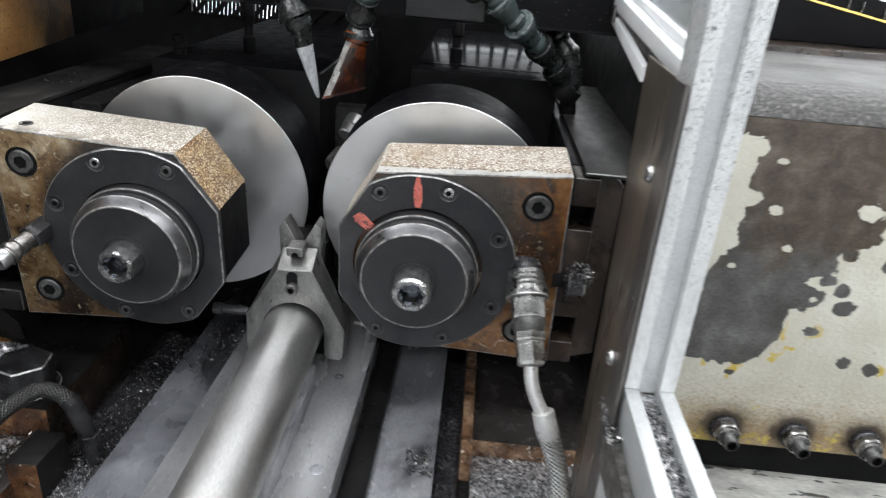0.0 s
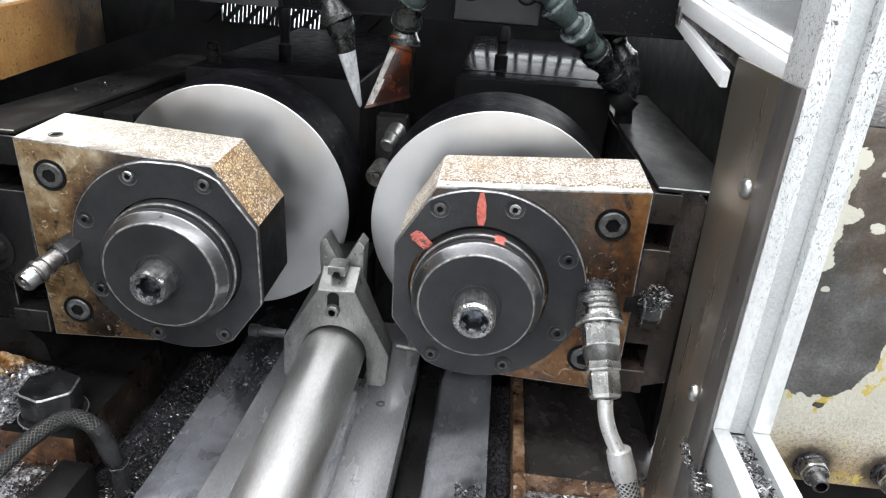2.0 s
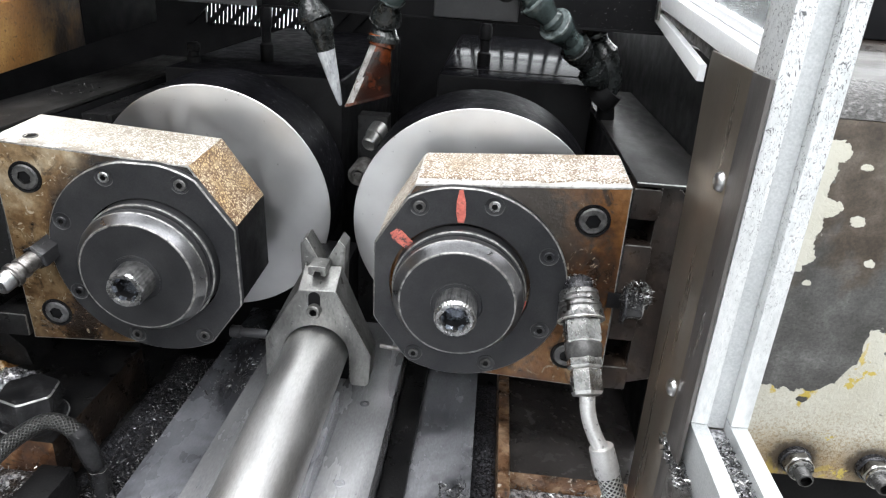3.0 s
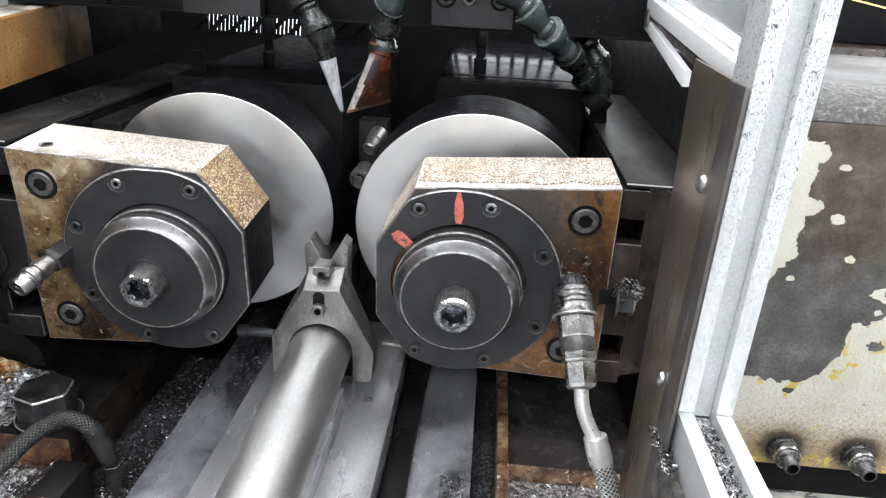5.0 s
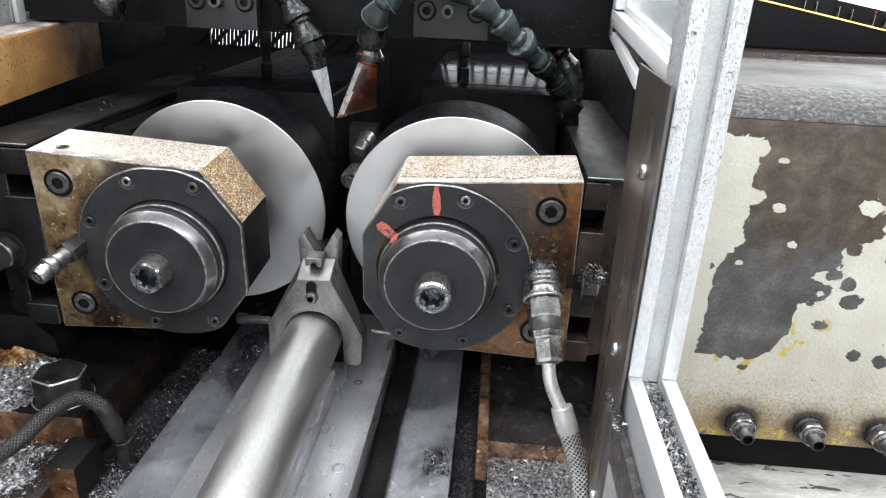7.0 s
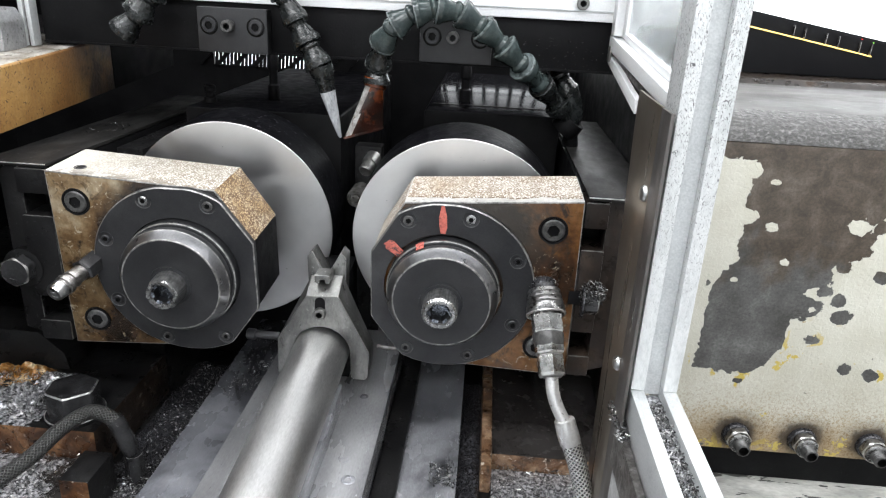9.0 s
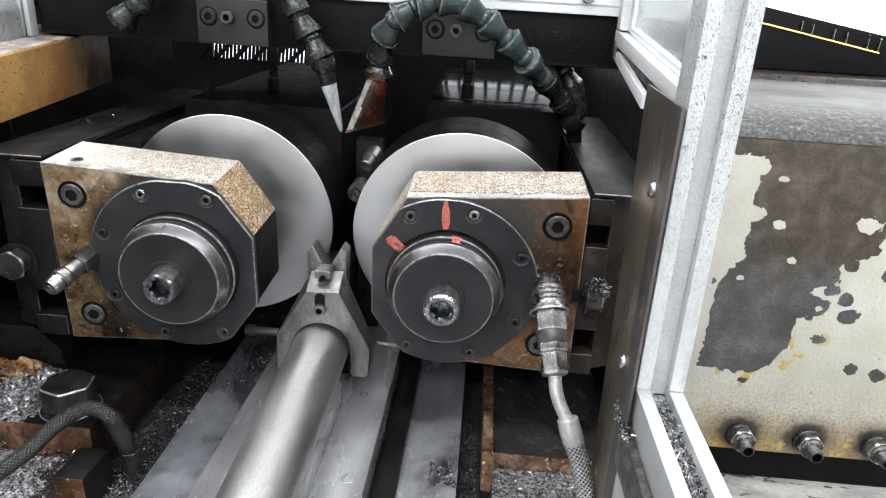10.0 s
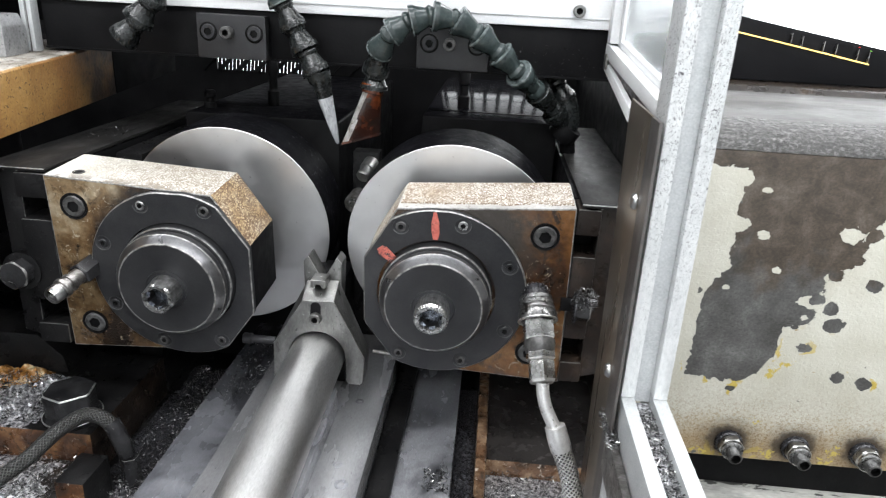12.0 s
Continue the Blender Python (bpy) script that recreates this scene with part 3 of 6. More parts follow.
# near-black with grey-blue specks and almost no gloss
M["black_low_gloss"] = surface("low_gloss_black", [(0.3, (0.0025, 0.0025, 0.003)), (0.7, (0.008, 0.008, 0.0095))], 45, 0.0, (0.3, 0.5), 0.3, 300, speck=(260, 0.62, 0.68, (0.06, 0.06, 0.066), 0.8), spec=0.012)
M["wet_top"] = surface("oil_film_black_top", [(0.3, (0.004, 0.004, 0.005)), (0.7, (0.012, 0.012, 0.014))], 45, 0.0, (0.09, 0.17), 0.03, 300, speck=(200, 0.64, 0.7, (0.03, 0.03, 0.03), 0.5), spec=0.003)
M["white_rail"] = surface("white_coated_aluminium", [(0.3, (0.72, 0.73, 0.74)), (0.7, (0.8, 0.81, 0.81))], 30, 0.1, (0.35, 0.5), 0.05, 900)
M["bolt_black"] = surface("oily_black_bolt", [(0.3, (0.012, 0.012, 0.013)), (0.7, (0.05, 0.05, 0.052))], 60, 0.3, (0.1, 0.24), 0.2, 700, speck=(200, 0.66, 0.72, (0.2, 0.2, 0.2), 0.8))
M["grey_paint_low"] = surface("scuffed_pale_paint", [(0.3, (0.26, 0.26, 0.245)), (0.55, (0.5, 0.5, 0.47)), (0.75, (0.66, 0.65, 0.61))], 50, 0.0, (0.4, 0.6), 0.3, 500, stretch=(0.4, 1, 1), speck=(90, 0.6, 0.63, (0.05, 0.05, 0.047), 0.5))
M["panel_dark"] = surface("dark_panel_paint", [(0.3, (0.005, 0.005, 0.006)), (0.7, (0.010, 0.010, 0.011))], 20, 0.0, (0.4, 0.55), 0.05, 900, spec=0.15)
# dusted top, darkening towards the rear like the rail's side
M["rail_dust"] = surface("chip_dusted_pale_top", [(0.3, (0.06, 0.045, 0.03)), (0.45, (0.25, 0.22, 0.18)), (0.62, (0.5, 0.48, 0.44))], 60, 0.0, (0.35, 0.6), 0.8, 500, speck=(160, 0.56, 0.64, (0.05, 0.035, 0.025), 0.8), wear=(40, 0.3, 0.6, (0.02, 0.014, 0.010), 0.6), wear_mask=(1, 0.0, 0.06))
M["pedestal_grey"] = surface("brushed_grey_pedestal", [(0.3, (0.26, 0.262, 0.265)), (0.7, (0.42, 0.423, 0.427))], 80, 0.4, (0.3, 0.5), 0.2, 700, speck=(200, 0.62, 0.7, (0.06, 0.06, 0.06), 0.8))
M["braid_dark"] = braid("dark_fabric_braid", 5.5, (0.012, 0.012, 0.012), (0.062, 0.062, 0.06), 0.3)


# ---- builders ----
ORIGIN = {}


def thing(name, at, label, category, group="", kind=""):
    ob = new(name)
    ob.location = at
    ob.empty_display_size = 0.01
    ORIGIN[ob] = Vector(at)
    return tagged(ob, label, category, group, kind)


def part(name, bm, material, parent, label="", choose=None, smooth=35):
    """Link a bmesh, drawn in world metres, as one mesh under a thing or a part. choose(normal, centre) picks among several materials."""
    mats = material if isinstance(material, (list, tuple)) else [material]
    bmesh.ops.recalc_face_normals(bm, faces=bm.faces)
    bm.normal_update()
    if choose:
        for f in bm.faces:
            f.material_index = choose(f.normal, f.calc_center_median())
    for e in bm.edges:
        e.smooth = len(e.link_faces) == 2 and e.calc_face_angle(0) < radians(smooth)
    for f in bm.faces:
        f.smooth = True
    org = ORIGIN.get(parent, Vector())
    bmesh.ops.translate(bm, verts=bm.verts, vec=-org)
    me = bpy.data.meshes.new(name)
    bm.to_mesh(me)
    bm.free()
    for k in mats:
        me.materials.append(M[k])
    ob = new(name, me)
    ob.parent = parent
    ORIGIN[ob] = org
    return tagged(ob, label)


def solid(name, bm, material, label, category, kind="", at=(0, 0, 0), **more):
    """A thing or piece of the setting that is one mesh."""
    ob = part(name, bm, material, None, "", **more)
    return tagged(ob, label, category, "", kind)


def box(x0, x1, y0, y1, z0, z1, bevel=0.0008, bm=None):
    own = bmesh.new()
    vs = [own.verts.new((x, y, z)) for x in (x0, x1) for y in (y0, y1) for z in (z0, z1)]
    for f in ((0, 1, 3, 2), (4, 6, 7, 5), (0, 4, 5, 1), (2, 3, 7, 6), (0, 2, 6, 4), (1, 5, 7, 3)):
        own.faces.new([vs[i] for i in f])
    if bevel:
        bmesh.ops.bevel(own, geom=own.edges[:], offset=bevel, segments=2, affect="EDGES", profile=0.6)
    return join(bm, own)


def join(bm, own):
    if bm is None:
        return own
    me = bpy.data.meshes.new("join")
    own.to_mesh(me)
    own.free()
    bm.from_mesh(me)
    bpy.data.meshes.remove(me)
    return bm


def prism(poly, y0, y1, bevel=0.0008, bm=None, axis="y"):
    """A polygon in x, z drawn out along y (or one in y, z along x)."""
    own = bmesh.new()
    put = (lambda a, b, c: (a, c, b)) if axis == "y" else (lambda a, b, c: (c, a, b))
    lo = [own.verts.new(put(a, b, y0)) for a, b in poly]
    hi = [own.verts.new(put(a, b, y1)) for a, b in poly]
    own.faces.new(lo)
    own.faces.new(hi[::-1])
    n = len(poly)
    for i in range(n):
        own.faces.new((lo[i], hi[i], hi[(i + 1) % n], lo[(i + 1) % n]))
    if bevel:
        bmesh.ops.recalc_face_normals(own, faces=own.faces)
        geom = [e for e in own.edges if e.calc_face_angle(0) > radians(25)]
        bmesh.ops.bevel(own, geom=geom, offset=bevel, segments=2, affect="EDGES", profile=0.6)
    return join(bm, own)


def stack(loops, bm=None, close=False):
    """Skin a row of loops with equal counts of points; the ends are closed with faces unless close joins last to first."""
    own = bmesh.new()
    rings = [[own.verts.new(p) for p in lp] for lp in loops]
    pairs = list(zip(rings, rings[1:])) + ([(rings[-1], rings[0])] if close else [])
    for a, b in pairs:
        n = len(a)
        for i in range(n):
            own.faces.new((a[i], a[(i + 1) % n], b[(i + 1) % n], b[i]))
    if not close:
        own.faces.new(rings[0][::-1])
        own.faces.new(rings[-1])
    bmesh.ops.recalc_face_normals(own, faces=own.faces)
    return join(bm, own)


def ring(cx, y, cz, r, n=48, sides=0, turn=0.0, wave=0.0):
    """A circle (or a polygon with that many sides, sampled at the same angles) about an axis along y."""
    out = []
    for i in range(n):
        a = 2 * math.pi * i / n
        k = r
        if sides:
            w = math.pi / sides
            k = r * math.cos(w) / math.cos(((a - turn) % (2 * w)) - w)
        if wave and i % 2:
            k -= wave
        out.append((cx + k * math.sin(a), y, cz + k * math.cos(a)))
    return out


def lathe(cx, cz, profile, n=64, bm=None):
    """A turned body about an axis along y: profile of (radius, y)."""
    return stack([ring(cx, y, cz, r, n) for r, y in profile], bm)


def tube(points, radii, n=14, bm=None, sub=6):
    """A round tube through points (smoothed), with UVs running along it."""
    pts = [Vector(p) for p in points]
    rad = radii if isinstance(radii, (list, tuple)) else [radii] * len(pts)
    path, rr = [], []
    for i in range(len(pts) - 1):
        p0, p1, p2, p3 = pts[max(i - 1, 0)], pts[i], pts[i + 1], pts[min(i + 2, len(pts) - 1)]
        for k in range(sub):
            t = k / sub
            path.append(0.5 * ((2 * p1) + (p2 - p0) * t + (2 * p0 - 5 * p1 + 4 * p2 - p3) * t * t + (3 * p1 - p0 - 3 * p2 + p3) * t ** 3))
            rr.append(rad[i] + (rad[i + 1] - rad[i]) * t)
    path.append(pts[-1])
    rr.append(rad[-1])
    own = bmesh.new()
    uv = own.loops.layers.uv.new("UVMap")
    rings, lens, up = [], [0.0], Vector((0.3, 0.2, 1)).normalized()
    for i, p in enumerate(path):
        d = (path[min(i + 1, len(path) - 1)] - path[max(i - 1, 0)]).normalized()
        side = d.cross(up).normalized()
        up = side.cross(d)
        rings.append([own.verts.new(p + rr[i] * (side * math.cos(2 * math.pi * k / n) + up * math.sin(2 * math.pi * k / n))) for k in range(n)])
        if i:
            lens.append(lens[-1] + (p - path[i - 1]).length)
    for i in range(len(rings) - 1):
        for k in range(n):
            f = own.faces.new((rings[i][k], rings[i][(k + 1) % n], rings[i + 1][(k + 1) % n], rings[i + 1][k]))
            for lp, (a, b) in zip(f.loops, ((lens[i], k), (lens[i], k + 1), (lens[i + 1], k + 1), (lens[i + 1], k))):
                lp[uv].uv = (a / (2 * math.pi * max(rad)) * 1.0, b / n)
    own.faces.new(rings[0][::-1])
    own.faces.new(rings[-1])
    return join(bm, own)


def along(bm, start, way):
    """Turn a body drawn along -y from the world's origin so that it points along way from start."""
    q = Vector((0, -1, 0)).rotation_difference(Vector(way).normalized())
    bm.transform(Matrix.Translation(start) @ q.to_matrix().to_4x4())
    return bm


def turned(profile, n=32, sides=0):
    """Body along -y from the origin: (radius, distance)."""
    return stack([ring(0, -d, 0, r, n, sides) for r, d in profile])


def cap_screw(cx, y, cz, r, high, turn=0.3, n=36, wave=0.0):
    """Socket head cap screw whose head stands out towards -y, with a hexagon socket."""
    f = y - high
    return stack([ring(cx, y, cz, r, n, wave=wave), ring(cx, f + r * 0.14, cz, r, n, wave=wave), ring(cx, f, cz, r * 0.88, n),
                  ring(cx, f, cz, r * 0.56, n, 6, turn), ring(cx, f + r * 0.06, cz, r * 0.51, n, 6, turn), ring(cx, min(f + r * 0.9, y - high * 0.1), cz, r * 0.49, n, 6, turn)])


def screw(name, cx, y, cz, r, high, material, parent, label="", turn=0.3, n=36, wave=0.0, bm=None):
    """A cap screw as a part, the shade in its socket painted near-black."""
    def pick(nrm, c):
        return 1 if math.hypot(c.x - cx, c.z - cz) < r * (0.3 if wave else 0.52) else 0
    return part(name, bm or cap_screw(cx, y, cz, r, high, turn, n, wave), [material, "hole_black"], parent, label, pick, 14 if wave else 35)


def hex_bolt(cx, y, cz, r, high, turn=0.0, n=36):
    f = y - high
    return stack([ring(cx, y, cz, r, n, 6, turn), ring(cx, f + r * 0.1, cz, r, n, 6, turn), ring(cx, f, cz, r * 0.84, n)])


def plate_with_holes(outline, y0, y1, bore, n):
    """An annular plate: outer loop by angle, inner round bore."""
    cx, cz, rb = bore
    o0 = [(cx + r * math.sin(a), y0, cz + r * math.cos(a)) for a, r in outline]
    inset = [(cx + (r - 0.0007) * math.sin(a), y0, cz + (r - 0.0007) * math.cos(a)) for a, r in outline]
    o1 = [(p[0], y0 + 0.0007, p[2]) for p in o0]
    o2 = [(p[0], y1, p[2]) for p in o0]
    i0 = ring(cx, y0, cz, rb, n)
    i1 = ring(cx, y1, cz, rb, n)
    return stack([inset, o1, o2, i1, i0], close=True)


# ---- the hall round the machine ----
solid("floor", box(-5, 5, -4, 5, -1.05, -0.95, 0), "hall_floor", "grey concrete workshop floor", "floor", "structure")
solid("wall_south", box(-5, 5, -4.1, -4, -0.95, 2.6, 0), "hall_wall", "white painted workshop wall", "wall", "structure")
solid("wall_west", box(-5.1, -5, -4, 5, -0.95, 2.6, 0), "hall_wall", "white painted workshop wall", "wall", "structure")
solid("wall_east", box(5, 5.1, -4, 5, -0.95, 2.6, 0), "hall_wall", "white painted workshop wall", "wall", "structure")
solid("ceiling", box(-5, 5, -4, 5, 2.6, 2.7, 0), "hall_wall", "white workshop ceiling", "ceiling", "structure")
bm = box(-5, 5, 5, 5.1, -0.95, -0.3, 0)
box(-5, 5, 5, 5.1, 2.2, 2.6, 0, bm)
for x in (-5, -1.7, 1.6, 4.9):
    box(x, x + 0.1, 5, 5.1, -0.3, 2.2, 0, bm)
wall_north = solid("wall_north", bm, "hall_wall", "white workshop wall with a long window band", "wall", "structure")
for x in (-4.9, -1.6, 1.7):
    solid("window_1", box(x, x + 3.2, 5.06, 5.08, -0.3, 2.2, 0), "daylight", "bright frosted daylight window pane", "window", "structure")

# ---- machine body, bed and covers ----
solid("machine_base", box(-0.75, 0.75, -0.12, 0.95, -0.95, 0.02, 0.004), "rust", "dark rusty cast machine base", "machine base", "structure")
bm = box(-0.6, 0.6, -0.1, 0.9, 0.02, 0.045, 0.001)
solid("bed_floor", bm, "black_oil", "black oily machine bed floor", "machine bed", "structure")

rail = thing("bed_plate", (-0.1, 0.2, 0.045), "oiled grey steel bed plate under the bar", "bed plate", "", "structure")
part("plate", box(-0.1485, -0.0555, -0.1, 0.62, 0.045, 0.085, 0.0006), "bed_steel", rail)
for x, y, r in ((-0.072, 0.306, 0.0028), (-0.066, 0.289, 0.0042), (-0.131, 0.292, 0.0042), (-0.072, 0.375, 0.003), (-0.128, 0.30, 0.0028)):
    bm = stack([[(x + k * math.sin(a * math.tau / 20), y + k * math.cos(a * math.tau / 20), z) for a in range(20)]
                for k, z in ((r, 0.08), (r, 0.0851), (r * 0.9, 0.0853), (r * 0.5, 0.0853), (r * 0.45, 0.0846))])
    part("bed_screw", bm, "bed_dark", rail, "countersunk screw in the bed plate")
strip = thing("bed_strip", (-0.159, 0.2, 0.045), "oily dark grey steel side strip of the bed", "bed strip", "", "structure")
part("plate", box(-0.1820, -0.1492, -0.1, 0.62, 0.045, 0.0790, 0.0008), "bed_blue", strip)
chan = thing("bed_channel", (-0.03, 0.2, 0.045), "oily steel channel strip of the bed", "bed strip", "", "structure")
part("plate", box(-0.0545, -0.0035, -0.1, 0.62, 0.045, 0.0605, 0.0008), "bed_dark", chan)
# added black strip, paints the shaded gap beside the bed plate
part("rib", box(-0.0545, -0.040, -0.1, 0.62, 0.0605, 0.066, 0.0008), "black_oil", chan)

tray = thing("chip_tray_block", (0.05, 0.42, 0.02), "black oily block with rusty edges beside the bed", "machine block")
part("block_top", box(0.019, 0.125, 0.3585, 0.55, 0.045, 0.0590, 0.0012), ["rust_pale", "tray_top", "edge_bright"], tray, "", lambda n, c: 1 if n.z > 0.9 else (2 if 0.3 < n.z < 0.9 else 0))
part("rim", box(0.0115, 0.0188, 0.335, 0.55, 0.045, 0.0655, 0.0015), ["rust_pale", "edge_bright"], tray, "rusty raised rim", lambda n, c: 1 if 0.3 < n.z < 0.9 else 0)
part("ledge", box(0.019, 0.125, 0.20, 0.358, 0.030, 0.0475, 0.002), "chips", tray, "ledge covered in wet metal chips")

# loose metal chips in the corners of the bed
rng = random.Random(5)


def curl(own, c, size=1.0):
    """One bent sliver of metal."""
    d = Vector((rng.gauss(0, 1), rng.gauss(0, 1), rng.gauss(0, 0.5))).normalized() * rng.uniform(0.0004, 0.0016) * size
    w = d.cross(Vector((rng.gauss(0, 1), rng.gauss(0, 1), 1))).normalized() * rng.uniform(0.0001, 0.0003) * size
    u = d.cross(w).normalized() * rng.uniform(0.0003, 0.0011) * size
    pts = [c - d, c + u, c + d]
    a = [own.verts.new(p + w) for p in pts]
    b = [own.verts.new(p - w) for p in pts]
    for i in (0, 1):
        own.faces.new((a[i], a[i + 1], b[i + 1], b[i]))


def mound(name, x0, x1, y0, y1, z, high, material, label, step=0.0011):
    """A clumpy bank of wet chips with an uneven outline."""
    own = bmesh.new()
    nx, ny = int((x1 - x0) / step), int((y1 - y0) / step)
    rows = []
    for j in range(ny + 1):
        row = []
        for i in range(nx + 1):
            x, y = x0 + (x1 - x0) * i / nx, y0 + (y1 - y0) * j / ny
            edge = min(1.0, 6 * min(i / nx, 1 - i / nx), 6 * min(j / ny, 1 - j / ny))
            big = 0.5 + 0.5 * noise.noise((x * 70, y * 70, z * 40))
            mid = noise.noise((x * 260, y * 260, 3.0))
            small = noise.noise((x * 900, y * 900, 7.0))
            h = high * (big * 1.1 + 0.35 * mid + 0.22 * small - 0.35) * edge - 0.0004 * (1 - edge)
            row.append(own.verts.new((x, y, z + max(h, -0.0006))))
        rows.append(row)
    for a, b in zip(rows, rows[1:]):
        for i in range(nx):
            own.faces.new((a[i], a[i + 1], b[i + 1], b[i]))
    return solid(name, own, material, label, "metal chips", "stuff", smooth=50)


def chip_pile(name, boxes, count, label, size=1.0):
    """Curled metal chips strewn over flat stretches, as one heap."""
    own = bmesh.new()
    for _ in range(count):
        x0, x1, y0, y1, z = rng.choice(boxes)
        c = Vector((rng.uniform(x0, x1), rng.uniform(y0, y1), z + abs(rng.gauss(0, 0.0012))))
        curl(own, c, size * rng.uniform(0.6, 1.4))
    return solid(name, own, "bright_chips", label, "metal chips", "stuff")


mound("chip_bank", -0.2340, -0.1825, 0.265, 0.475, 0.0452, 0.0045, "chips_dark", "oily dark metal chips along the bed", 0.0014)
chip_pile("metal_chips", [(-0.225, -0.1830, 0.27, 0.46, 0.0470), (-0.205, -0.183, 0.28, 0.44, 0.048)], 2600, "fine grey metal chips along the bed")
chip_pile("metal_chips", [(-0.1805, -0.150, 0.37, 0.46, 0.0792), (-0.175, -0.150, 0.38, 0.42, 0.0792), (-0.147, -0.122, 0.40, 0.46, 0.0852)], 420, "oily chips strewn on the bed")
mound("chip_bank", -0.2180, -0.1825, 0.2300, 0.3150, 0.0462, 0.0090, "chips_mid", "grey oily metal chips heaped beside the bed", 0.0012)
chip_pile("metal_chips", [(-0.216, -0.183, 0.24, 0.312, 0.0510)], 1200, "bright chips on the heap beside the bed")
mound("chip_bank", 0.0195, 0.118, 0.215, 0.3575, 0.0474, 0.0045, "chips", "silvery wet metal chips on the ledge")
chip_pile("metal_chips", [(0.022, 0.11, 0.30, 0.356, 0.050), (0.022, 0.11, 0.32, 0.356, 0.050)], 1200, "wet metal chips on the ledge", 1.1)
mound("chip_bank", -0.0032, 0.0113, 0.20, 0.46, 0.0490, 0.0040, "chips_dark", "oily chips in the bed groove", 0.0012)
chip_pile("metal_chips", [(-0.022, -0.005, 0.318, 0.340, 0.0608)], 110, "a few bright chips on the bed strip", 1.5)
mound("chip_bank", -0.365, -0.2740, 0.3185, 0.384, 0.0800, 0.0085, "chips", "shiny wet metal chips on the ledge")
mound("chip_bank", -0.380, -0.3000, 0.360, 0.3845, 0.0805, 0.0130, "rust_orange", "orange rusty wet chips at the back of the ledge")
mound("chip_bank", -0.345, -0.2430, 0.2600, 0.3165, 0.0600, 0.0040, "chips", "wet metal chips on the step")
chip_pile("metal_chips", [(-0.36, -0.275, 0.322, 0.375, 0.0835), (-0.34, -0.240, 0.265, 0.316, 0.0620)], 2600, "shiny metal chips on the ledge", 1.1)
chip_pile("metal_chips", [(-0.290, -0.265, 0.43, 0.48, 0.2458)], 30, "stray metal chips on the cover plate")

# ---- the two die heads ----
FRONT = 0.347
# the heads lean: their axes rise a little towards the back
TILT = Matrix.Translation((0, FRONT, 0.185)) @ Matrix.Rotation(radians(4), 4, "X") @ Matrix.Translation((0, -FRONT, -0.185))
SL, SR = (-0.1791, 0.1842), (-0.0190, 0.1860)


